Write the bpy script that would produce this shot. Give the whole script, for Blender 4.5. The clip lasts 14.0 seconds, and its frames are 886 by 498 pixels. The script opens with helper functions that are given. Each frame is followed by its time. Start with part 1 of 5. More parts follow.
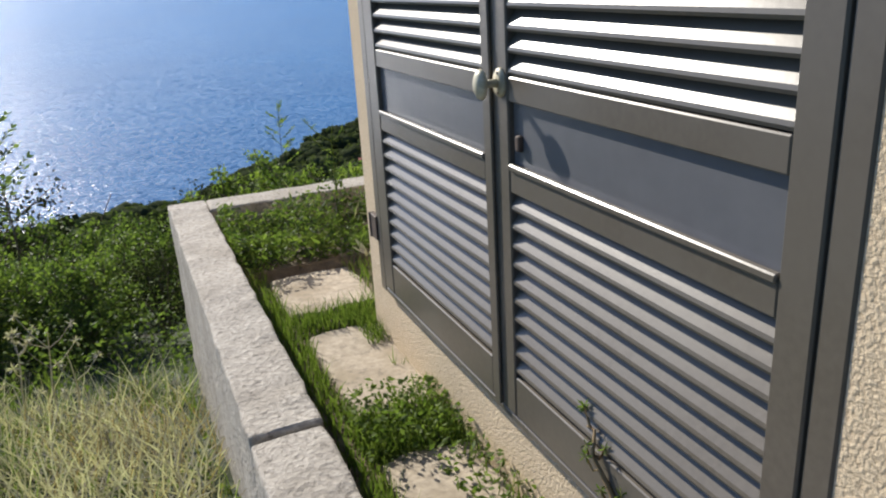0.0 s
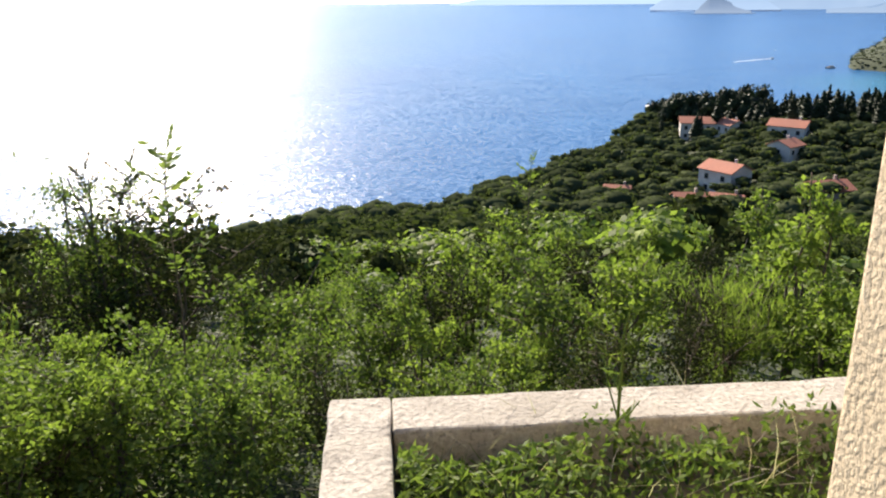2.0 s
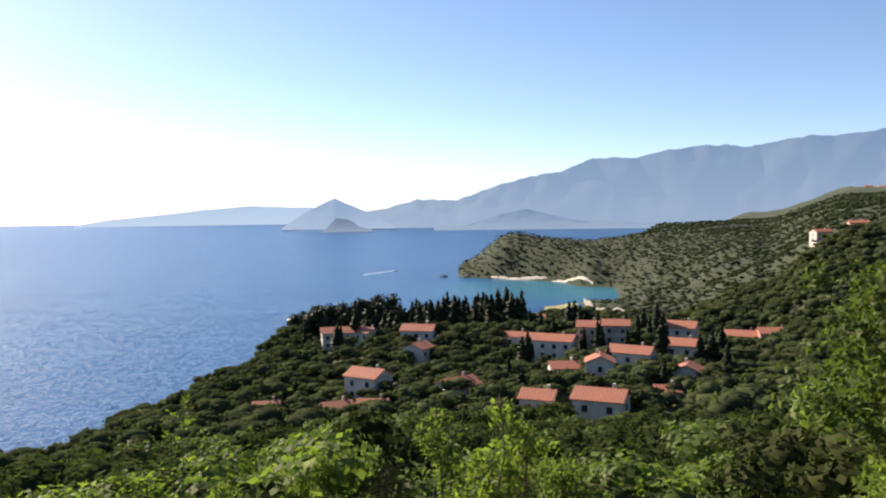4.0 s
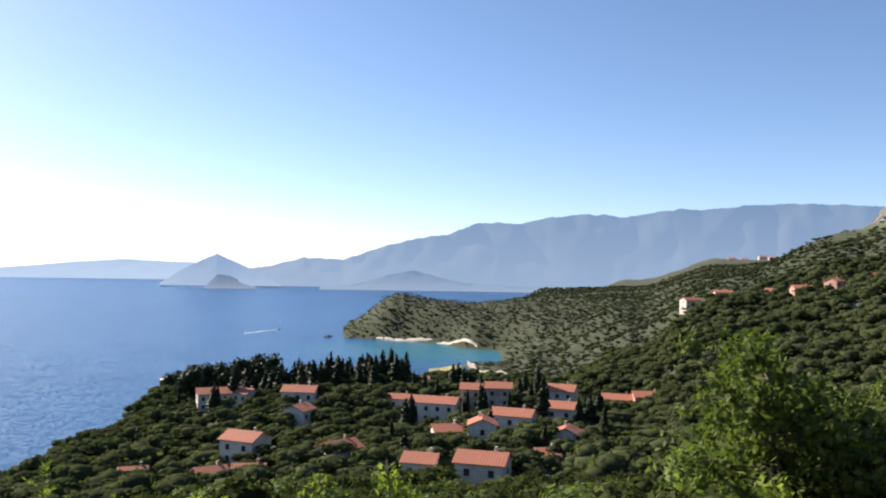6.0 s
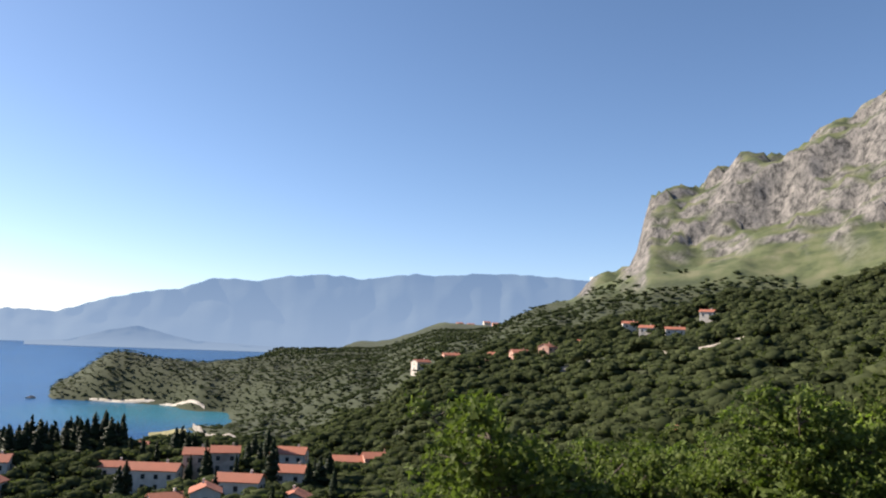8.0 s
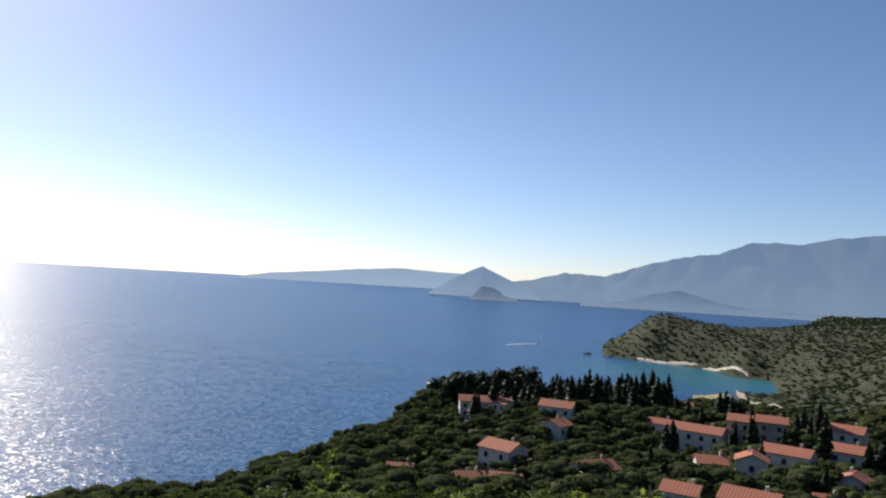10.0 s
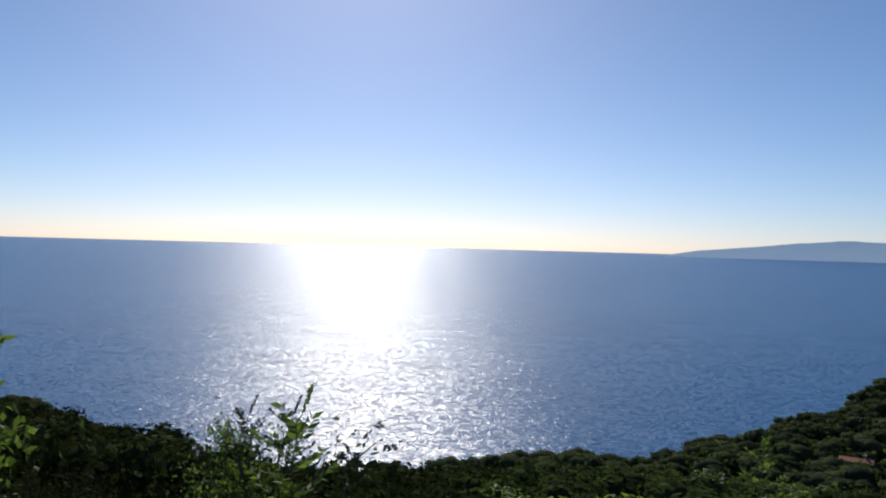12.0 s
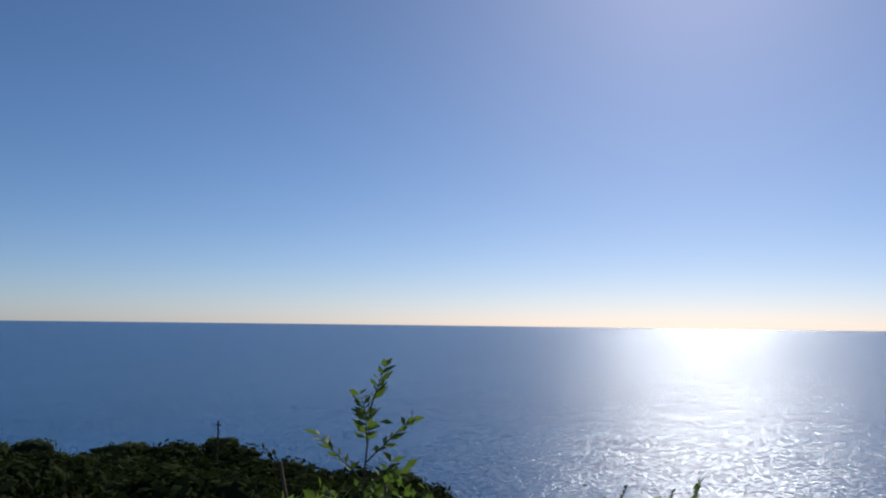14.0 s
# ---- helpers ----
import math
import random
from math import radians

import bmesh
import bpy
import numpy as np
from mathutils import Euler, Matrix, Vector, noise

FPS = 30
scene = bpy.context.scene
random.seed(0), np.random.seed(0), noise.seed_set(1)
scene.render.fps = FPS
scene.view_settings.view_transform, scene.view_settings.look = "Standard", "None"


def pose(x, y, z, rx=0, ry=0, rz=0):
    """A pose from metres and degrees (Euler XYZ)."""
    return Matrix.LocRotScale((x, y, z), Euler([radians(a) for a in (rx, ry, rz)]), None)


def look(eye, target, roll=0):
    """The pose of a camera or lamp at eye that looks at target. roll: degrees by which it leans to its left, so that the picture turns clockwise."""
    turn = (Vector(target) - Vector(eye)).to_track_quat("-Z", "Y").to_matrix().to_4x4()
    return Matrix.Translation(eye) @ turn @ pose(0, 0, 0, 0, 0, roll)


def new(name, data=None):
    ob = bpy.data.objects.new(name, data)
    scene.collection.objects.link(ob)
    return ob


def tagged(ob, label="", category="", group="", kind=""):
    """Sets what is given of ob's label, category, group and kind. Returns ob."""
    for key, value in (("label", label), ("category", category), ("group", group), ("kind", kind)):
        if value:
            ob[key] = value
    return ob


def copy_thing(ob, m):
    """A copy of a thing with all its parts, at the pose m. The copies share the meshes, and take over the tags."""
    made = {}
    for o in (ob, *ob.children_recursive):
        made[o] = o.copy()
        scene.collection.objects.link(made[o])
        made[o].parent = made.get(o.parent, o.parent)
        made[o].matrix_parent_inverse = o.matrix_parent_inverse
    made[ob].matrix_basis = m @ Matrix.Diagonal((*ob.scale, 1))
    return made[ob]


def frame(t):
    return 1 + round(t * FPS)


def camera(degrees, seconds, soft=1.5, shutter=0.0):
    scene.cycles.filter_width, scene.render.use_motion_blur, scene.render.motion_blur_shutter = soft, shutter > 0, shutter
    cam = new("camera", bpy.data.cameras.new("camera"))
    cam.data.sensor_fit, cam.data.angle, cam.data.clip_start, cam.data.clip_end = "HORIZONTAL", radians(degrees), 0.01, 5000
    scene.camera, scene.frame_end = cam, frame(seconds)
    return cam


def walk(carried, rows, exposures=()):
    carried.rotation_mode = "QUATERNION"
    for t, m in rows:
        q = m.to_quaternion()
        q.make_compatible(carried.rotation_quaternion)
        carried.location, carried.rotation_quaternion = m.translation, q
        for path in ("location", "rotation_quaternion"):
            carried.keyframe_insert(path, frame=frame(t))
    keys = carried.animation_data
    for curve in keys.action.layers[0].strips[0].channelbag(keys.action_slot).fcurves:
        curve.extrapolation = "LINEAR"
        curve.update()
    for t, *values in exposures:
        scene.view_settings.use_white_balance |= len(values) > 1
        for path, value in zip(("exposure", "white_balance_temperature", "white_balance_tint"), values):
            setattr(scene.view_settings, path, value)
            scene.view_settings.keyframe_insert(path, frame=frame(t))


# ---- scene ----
# ---- camera and walk ----
cam = camera(58.83, 14.0, soft=2.1)
PATH = [
    (0.0, -0.418, -0.000, 1.278, 70.48, 3.17, -23.05),
    (0.5, -0.162, 0.602, 1.307, 71.18, -2.58, -14.28),
    (1.0, -0.092, 1.157, 1.343, 70.79, -1.15, -6.56),
    (1.5, -0.007, 1.765, 1.281, 68.82, 2.89, -2.87),
    (2.0, -0.000, 2.360, 1.411, 72.45, 0.48, -4.48),
    (2.5, 0.050, 2.880, 1.380, 75.75, 1.48, -8.01),
    (3.0, 0.090, 3.200, 1.380, 85.49, 0.44, -18.82),
    (3.5, 0.110, 3.480, 1.400, 86.02, 0.61, -25.93),
    (4.0, 0.110, 3.560, 1.420, 87.70, 0.77, -30.18),
    (6.5, 0.060, 3.600, 1.430, 93.70, -1.11, -42.73),
    (7.0, 0.050, 3.600, 1.430, 95.28, -1.29, -49.20),
    (8.1, 0.025, 3.600, 1.430, 97.00, -2.20, -57.50),
    (9.5, 0.000, 3.600, 1.430, 95.55, -3.07, -28.09),
    (10.0, 0.020, 3.600, 1.430, 92.58, -3.39, -19.57),
    (10.5, 0.040, 3.600, 1.430, 90.79, -3.81, -12.89),
    (11.0, 0.060, 3.600, 1.430, 89.63, -4.14, -6.77),
    (11.5, 0.080, 3.600, 1.430, 89.29, -2.72, 1.38),
    (12.0, 0.100, 3.600, 1.430, 89.75, -1.55, 10.85),
    (12.5, 0.100, 3.600, 1.430, 91.35, -1.58, 16.62),
    (13.0, 0.050, 3.600, 1.430, 92.84, -1.81, 23.09),
    (13.5, -0.010, 3.600, 1.430, 94.18, -0.10, 27.96),
    (14.0, -0.070, 3.600, 1.430, 95.39, -0.70, 35.67),
]
EXPOSURES = [
    (0.0, 0.68, 6600, 10), (1.5, 1.0, 6900, 11), (2.0, 1.32, 7400, 12), (2.5, 1.32, 7600, 13), (3.0, 1.28, 7900, 14), (4.2, 0.88, 7700, 14), (6.5, 0.93, 7500, 15),
    (8.0, 0.87, 7500, 14), (9.5, 0.40, 7400, 13), (11.0, -0.05, 6700, 11), (12.5, -0.5, 6200, 10), (14.0, -0.65, 6000, 10),
]
walk(cam, [(t, pose(*p)) for t, *p in PATH], EXPOSURES)
# ---- light ----
world = bpy.data.worlds.new("sky")
scene.world = world
world.use_nodes = True
SUN_AZ, SUN_EL = 17.0, 31.0
sky = world.node_tree.nodes.new("ShaderNodeTexSky")
sky.sky_type, sky.sun_disc = "NISHITA", False
sky.sun_elevation, sky.sun_rotation = radians(SUN_EL), radians(-SUN_AZ)
sky.altitude, sky.air_density, sky.dust_density, sky.ozone_density = 80, 0.72, 0.34, 2.8
tint = world.node_tree.nodes.new("ShaderNodeMix")
tint.data_type, tint.blend_type = "RGBA", "MULTIPLY"
tint.inputs[0].default_value, tint.inputs[7].default_value = 1.0, (0.975, 0.965, 1.09, 1)
world.node_tree.links.new(sky.outputs[0], tint.inputs[6])
azure = world.node_tree.nodes.new("ShaderNodeHueSaturation")
azure.inputs["Hue"].default_value, azure.inputs["Saturation"].default_value = 0.492, 1.06
world.node_tree.links.new(tint.outputs[2], azure.inputs["Color"])
world.node_tree.links.new(azure.outputs[0], world.node_tree.nodes["Background"].inputs[0])
world.node_tree.nodes["Background"].inputs[1].default_value = 0.10
sun = new("sun", bpy.data.lights.new("sun", "SUN"))
sun.data.energy, sun.data.angle, sun.data.color = 5.0, radians(0.6), (1.0, 0.95, 0.86)
sun_way = Vector((-math.sin(radians(SUN_AZ)) * math.cos(radians(SUN_EL)), math.cos(radians(SUN_AZ)) * math.cos(radians(SUN_EL)), math.sin(radians(SUN_EL))))
sun.matrix_world = look((0, 0, 40), Vector((0, 0, 40)) - sun_way)


# ---- materials ----
def material(name):
    m = bpy.data.materials.new(name)
    m.use_nodes = True
    b = m.node_tree.nodes["Principled BSDF"]
    return m, m.node_tree, b


def node(nt, kind, **values):
    n = nt.nodes.new("ShaderNode" + kind)
    for key, v in values.items():
        n.inputs[key.replace("_", " ")].default_value = v
    return n


def ramp(nt, src, stops):
    n = nt.nodes.new("ShaderNodeValToRGB")
    e = n.color_ramp.elements
    while len(e) < len(stops):
        e.new(0.5)
    for k, (p, c) in zip(e, stops):
        k.position, k.color = p, (*c, 1)
    nt.links.new(src, n.inputs[0])
    return n.outputs[0]


def mixed(nt, fac, a, b, how="MIX"):
    n = nt.nodes.new("ShaderNodeMix")
    n.data_type, n.blend_type = "RGBA", how
    for i, v in ((0, fac), (6, a), (7, b)):
        if isinstance(v, (int, float)):
            n.inputs[i].default_value = v
        elif isinstance(v, tuple):
            n.inputs[i].default_value = (*v, 1)
        else:
            nt.links.new(v, n.inputs[i])
    return n.outputs[2]


def place(nt):
    return nt.nodes.new("ShaderNodeNewGeometry").outputs["Position"]


def grain(nt, scale, detail=4.0, where=None, rough=0.55):
    n = node(nt, "TexNoise", Scale=scale, Detail=detail, Roughness=rough)
    nt.links.new(where if where is not None else place(nt), n.inputs["Vector"])
    return n.outputs["Fac"]


def bump(nt, b, height, strength, distance):
    n = node(nt, "Bump", Strength=strength, Distance=distance)
    nt.links.new(height, n.inputs["Height"])
    nt.links.new(n.outputs[0], b.inputs["Normal"])


def two_scale(name, dark, light, fine, coarse, rough=0.85, relief=0.4, depth=0.01, stain=None):
    """A surface with fine grain, broad stains and relief."""
    m, nt, b = material(name)
    g = grain(nt, fine, 6)
    c = ramp(nt, g, [(0.3, dark), (0.7, light)])
    big = grain(nt, coarse, 3)
    c = mixed(nt, ramp(nt, big, [(0.42, (0, 0, 0)), (0.62, (0.7, 0.7, 0.7))]), c, stain or tuple(0.6 * v for v in dark))
    nt.links.new(c, b.inputs["Base Color"])
    b.inputs["Roughness"].default_value = rough
    bump(nt, b, g, relief, depth)
    return m


def leafy(name, dark, light, through_light=0.35, coarse=0.08, gloss=0.10):
    """Foliage: every leaf or clump its own green, light shining through."""
    m, nt, b = material(name)
    rnd = nt.nodes.new("ShaderNodeNewGeometry").outputs["Random Per Island"]
    c = ramp(nt, rnd, [(0.0, dark), (1.0, light)])
    c = mixed(nt, ramp(nt, grain(nt, coarse, 2), [(0.35, (0, 0, 0)), (0.65, (0.55, 0.55, 0.55))]), c, tuple(0.55 * v for v in dark))
    nt.links.new(c, b.inputs["Base Color"])
    b.inputs["Roughness"].default_value = 0.56
    b.inputs["Specular IOR Level"].default_value = gloss
    t = node(nt, "BsdfTranslucent")
    tc = mixed(nt, 1.0, c, (1.2, 1.38, 0.68), "MULTIPLY")
    nt.links.new(tc, t.inputs[0])
    mix = node(nt, "MixShader", Fac=through_light)
    nt.links.new(b.outputs[0], mix.inputs[1])
    nt.links.new(t.outputs[0], mix.inputs[2])
    nt.links.new(mix.outputs[0], nt.nodes["Material Output"].inputs[0])
    return m


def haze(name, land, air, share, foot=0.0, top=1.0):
    """Land so far off that the lit air before it is most of what is seen; that haze is painted on as glow, paler at the
    foot.
    """
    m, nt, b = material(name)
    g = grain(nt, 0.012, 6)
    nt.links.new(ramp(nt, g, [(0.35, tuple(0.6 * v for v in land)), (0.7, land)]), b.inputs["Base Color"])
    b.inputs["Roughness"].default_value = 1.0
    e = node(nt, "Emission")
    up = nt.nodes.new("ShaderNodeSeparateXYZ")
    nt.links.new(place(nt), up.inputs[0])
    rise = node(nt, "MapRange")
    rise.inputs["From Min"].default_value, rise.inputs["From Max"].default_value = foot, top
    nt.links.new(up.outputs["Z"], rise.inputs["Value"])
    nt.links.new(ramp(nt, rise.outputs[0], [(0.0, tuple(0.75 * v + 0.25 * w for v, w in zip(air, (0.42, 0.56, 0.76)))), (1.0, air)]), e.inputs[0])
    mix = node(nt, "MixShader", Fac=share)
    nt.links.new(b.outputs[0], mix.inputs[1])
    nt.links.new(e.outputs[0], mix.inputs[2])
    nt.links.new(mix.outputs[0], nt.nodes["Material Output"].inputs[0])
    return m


STUCCO = two_scale("beige_stucco", (0.50, 0.38, 0.25), (0.68, 0.55, 0.38), 115, 2.5, 0.95, 0.8, 0.008, (0.55, 0.43, 0.29))
def pitted(m, scale, amount):
    """Dark pits and specks over a surface that is already there."""
    t = m.node_tree
    bsdf = t.nodes["Principled BSDF"]
    old = bsdf.inputs["Base Color"].links[0].from_socket
    spots = ramp(t, grain(t, scale, 8, rough=0.75), [(0.36, (1, 1, 1)), (0.47, (0, 0, 0))])
    t.links.new(mixed(t, mixed(t, 1.0, spots, (amount, amount, amount), "MULTIPLY"), old, (0.10, 0.085, 0.07)), bsdf.inputs["Base Color"])
    return m


CONCRETE = two_scale("old_concrete", (0.29, 0.262, 0.225), (0.48, 0.437, 0.38), 45, 4, 0.95, 0.8, 0.012, (0.28, 0.25, 0.21))
CONCRETE = pitted(CONCRETE, 38, 0.75)
SLAB = two_scale("worn_cement", (0.30, 0.25, 0.185), (0.46, 0.39, 0.30), 38, 5, 0.95, 0.5, 0.006, (0.27, 0.22, 0.15))
SLAB = pitted(SLAB, 22, 0.5)
SOIL = two_scale("dry_soil", (0.10, 0.075, 0.05), (0.22, 0.17, 0.11), 25, 2, 1.0, 0.8, 0.02)
SHUTTER = two_scale("grey_brown_shutter_paint", (0.105, 0.090, 0.072), (0.130, 0.112, 0.090), 60, 3, 0.31, 0.08, 0.002, (0.135, 0.12, 0.10))
BRASS = two_scale("weathered_cream_metal", (0.52, 0.47, 0.33), (0.70, 0.64, 0.46), 90, 30, 0.35, 0.1, 0.002)
IRON = two_scale("rusty_iron", (0.06, 0.04, 0.03), (0.12, 0.08, 0.06), 80, 20, 0.7, 0.3, 0.003)
DARK = two_scale("gap_shade_black", (0.01, 0.01, 0.01), (0.02, 0.02, 0.02), 20, 3)
BARK = two_scale("bark", (0.07, 0.055, 0.04), (0.17, 0.14, 0.11), 40, 5, 0.95, 0.8, 0.01)
ROOF = two_scale("red_roof_tiles", (0.33, 0.108, 0.064), (0.45, 0.168, 0.108), 3.0, 0.25, 0.85, 0.3, 0.05, (0.34, 0.13, 0.085))
PLASTER = two_scale("pale_plaster", (0.55, 0.50, 0.44), (0.68, 0.63, 0.57), 2.0, 0.3, 0.9, 0.1, 0.02, (0.48, 0.43, 0.38))
PINK = two_scale("pink_plaster", (0.50, 0.28, 0.22), (0.60, 0.36, 0.29), 2.0, 0.3, 0.9, 0.1, 0.02)
STONE = two_scale("pale_stone_wall", (0.36, 0.31, 0.26), (0.52, 0.47, 0.41), 3.0, 0.3, 0.9, 0.3, 0.05)
SAND = two_scale("pale_shingle", (0.48, 0.44, 0.38), (0.66, 0.62, 0.55), 0.8, 0.05, 0.95)
ASPHALT = two_scale("pale_road", (0.30, 0.27, 0.24), (0.42, 0.38, 0.34), 1.2, 0.1, 0.95)
PANE, nt, b = material("dark_window")
b.inputs["Base Color"].default_value, b.inputs["Roughness"].default_value = (0.03, 0.035, 0.04, 1), 0.15
LEAF_BRIGHT = leafy("light_green_leaves", (0.10, 0.15, 0.034), (0.26, 0.32, 0.090), 0.48)
LEAF_MID = leafy("green_leaves", (0.068, 0.108, 0.028), (0.180, 0.232, 0.068), 0.42)
# dark bushes' green, deepened to stand in for shade on the backlit slope
LEAF_DARK = leafy("dark_green_shaded_leaves", (0.024, 0.032, 0.014), (0.064, 0.074, 0.031), 0.14, gloss=0.0)
LEAF_BROWN = leafy("dry_brown_stalks", (0.20, 0.13, 0.07), (0.42, 0.32, 0.19), 0.3)
LEAF_GREY = leafy("dry_grey_stalks", (0.36, 0.31, 0.26), (0.60, 0.55, 0.48), 0.3)
GRASS_M = leafy("grass_blades", (0.065, 0.105, 0.022), (0.185, 0.235, 0.065), 0.4)
FOREST = leafy("woodland_crowns", (0.052, 0.066, 0.034), (0.100, 0.118, 0.058), 0.36, coarse=0.03, gloss=0.0)
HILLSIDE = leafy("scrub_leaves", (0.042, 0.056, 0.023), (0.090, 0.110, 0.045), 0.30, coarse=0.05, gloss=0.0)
FARWOOD = leafy("maquis", (0.062, 0.080, 0.044), (0.088, 0.106, 0.058), 0.42, coarse=0.012, gloss=0.0)
LEAF_OAK = leafy("oak_leaves", (0.062, 0.095, 0.024), (0.185, 0.235, 0.072), 0.38)
CYPRESS = leafy("cypress_green", (0.010, 0.018, 0.009), (0.028, 0.045, 0.020), 0.1)

# sea: facets of many sizes tilt the surface, finer ones glint singly near the shore; paler shallows in the bay
SEA, nt, b = material("sea_water")
shallow = node(nt, "Mapping")
shallow.inputs["Location"].default_value, shallow.inputs["Scale"].default_value = (-580 / 210, -690 / 210, 80 / 210), (1 / 210, 1 / 210, 1 / 210)
nt.links.new(place(nt), shallow.inputs["Vector"])
ball = nt.nodes.new("ShaderNodeTexGradient")
ball.gradient_type = "SPHERICAL"
nt.links.new(shallow.outputs[0], ball.inputs[0])
deep = ramp(nt, grain(nt, 0.006, 3), [(0.35, (0.012, 0.078, 0.205)), (0.65, (0.016, 0.094, 0.235))])
nt.links.new(mixed(nt, ramp(nt, ball.outputs["Fac"], [(0.0, (0, 0, 0)), (0.7, (1, 1, 1))]), deep, (0.022, 0.150, 0.205)), b.inputs["Base Color"])
b.inputs["Roughness"].default_value, b.inputs["IOR"].default_value = 0.25, 1.33
b.inputs["Specular IOR Level"].default_value = 0.15
stretch = node(nt, "Mapping")
stretch.inputs["Scale"].default_value, stretch.inputs["Rotation"].default_value = (0.55, 1.0, 1.0), (0, 0, radians(17))
nt.links.new(place(nt), stretch.inputs["Vector"])
slope = None
for size, much in ((1.9, 1.45), (0.55, 0.95), (0.05, 0.14)):
    w = node(nt, "TexNoise", Scale=size, Detail=3.0, Roughness=0.6)
    nt.links.new(stretch.outputs[0], w.inputs["Vector"])
    tilt = nt.nodes.new("ShaderNodeVectorMath")
    tilt.operation = "MULTIPLY_ADD"
    nt.links.new(w.outputs["Color"], tilt.inputs[0])
    tilt.inputs[1].default_value, tilt.inputs[2].default_value = (much, much, 0), (-much / 2, -much / 2, 0)
    if slope is None:
        slope = tilt
    else:
        total = nt.nodes.new("ShaderNodeVectorMath")
        nt.links.new(slope.outputs[0], total.inputs[0])
        nt.links.new(tilt.outputs[0], total.inputs[1])
        slope = total
upright = nt.nodes.new("ShaderNodeVectorMath")
nt.links.new(slope.outputs[0], upright.inputs[0])
upright.inputs[1].default_value = (0, 0, 1)
unit_way = nt.nodes.new("ShaderNodeVectorMath")
unit_way.operation = "NORMALIZE"
nt.links.new(upright.outputs[0], unit_way.inputs[0])
nt.links.new(unit_way.outputs[0], b.inputs["Normal"])

# ground under the woods: green scrub, dry grass, pale rock where it is steep
GROUND, nt, b = material("hillside_ground")
c = ramp(nt, grain(nt, 0.9, 5), [(0.3, (0.026, 0.036, 0.015)), (0.55, (0.036, 0.047, 0.021)), (0.78, (0.054, 0.061, 0.030))])
c = mixed(nt, ramp(nt, grain(nt, 0.02, 4), [(0.4, (0, 0, 0)), (0.6, (0.6, 0.6, 0.6))]), c, (0.032, 0.044, 0.020))
lift = nt.nodes.new("ShaderNodeSeparateXYZ")
nt.links.new(place(nt), lift.inputs[0])
high = node(nt, "MapRange")
high.inputs["From Min"].default_value, high.inputs["From Max"].default_value = 38, 62
nt.links.new(lift.outputs["Z"], high.inputs["Value"])
c = mixed(nt, high.outputs[0], c, ramp(nt, grain(nt, 0.05, 6), [(0.38, (0.040, 0.058, 0.024)), (0.5, (0.078, 0.098, 0.042)), (0.7, (0.135, 0.140, 0.078))]))
sep = nt.nodes.new("ShaderNodeSeparateXYZ")
nt.links.new(nt.nodes.new("ShaderNodeNewGeometry").outputs["Normal"], sep.inputs[0])
steep = ramp(nt, sep.outputs["Z"], [(0.70, (1, 1, 1)), (0.84, (0, 0, 0))])
crack = node(nt, "Mapping")
crack.inputs["Scale"].default_value = (1.0, 1.0, 0.4)
nt.links.new(place(nt), crack.inputs["Vector"])
cliff = ramp(nt, grain(nt, 0.16, 8, crack.outputs[0], rough=0.75), [(0.40, (0.035, 0.035, 0.035)), (0.5, (0.13, 0.125, 0.12)), (0.64, (0.25, 0.235, 0.22))])
bare = mixed(nt, 1.0, steep, high.outputs[0], "MULTIPLY")
nt.links.new(mixed(nt, bare, c, cliff), b.inputs["Base Color"])
b.inputs["Roughness"].default_value = 1.0
bump(nt, b, grain(nt, 0.5, 6), 0.6, 0.6)


# ---- mesh helpers ----
def mesh_ob(name, verts, faces, mat, smooth=False):
    me = bpy.data.meshes.new(name)
    me.from_pydata(np.asarray(verts, float).tolist(), [], [list(map(int, f)) for f in faces])
    me.materials.append(mat)
    if smooth:
        me.polygons.foreach_set("use_smooth", np.ones(len(me.polygons), bool))
    me.update()
    return new(name, me)


def tri_ob(name, verts, tris, mat, smooth=False):
    """A large mesh of triangles from arrays."""
    verts, tris = np.asarray(verts, np.float32), np.asarray(tris, np.int32)
    k = tris.shape[1]
    me = bpy.data.meshes.new(name)
    me.vertices.add(len(verts))
    me.vertices.foreach_set("co", verts.ravel())
    me.loops.add(tris.size)
    me.loops.foreach_set("vertex_index", tris.ravel())
    me.polygons.add(len(tris))
    me.polygons.foreach_set("loop_start", np.arange(len(tris), dtype=np.int32) * k)
    me.polygons.foreach_set("loop_total", np.full(len(tris), k, np.int32))
    if smooth:
        me.polygons.foreach_set("use_smooth", np.ones(len(tris), bool))
    me.materials.append(mat)
    me.update(calc_edges=True)
    me.validate()
    return new(name, me)


def thing(name, at, label, category, group="", kind=""):
    ob = new(name)
    ob.matrix_basis = at
    ob.empty_display_size = 0.1
    return tagged(ob, label, category, group, kind)


def part(name, bm, mat, parent, label=""):
    me = bpy.data.meshes.new(name)
    bm.to_mesh(me)
    bm.free()
    me.materials.append(mat)
    ob = new(name, me)
    ob.parent = parent
    if label:
        ob["label"] = label
    return ob


def box(bm, lo, hi, bevel=0.0, segments=1):
    v = [bm.verts.new((x, y, z)) for x in (lo[0], hi[0]) for y in (lo[1], hi[1]) for z in (lo[2], hi[2])]
    fs = [bm.faces.new([v[i] for i in q]) for q in ((0, 1, 3, 2), (4, 6, 7, 5), (0, 4, 5, 1), (2, 3, 7, 6), (0, 2, 6, 4), (1, 5, 7, 3))]
    if bevel:
        es = list({e for f in fs for e in f.edges})
        bmesh.ops.bevel(bm, geom=es, offset=bevel, segments=segments, profile=0.5, affect="EDGES")
    return bm


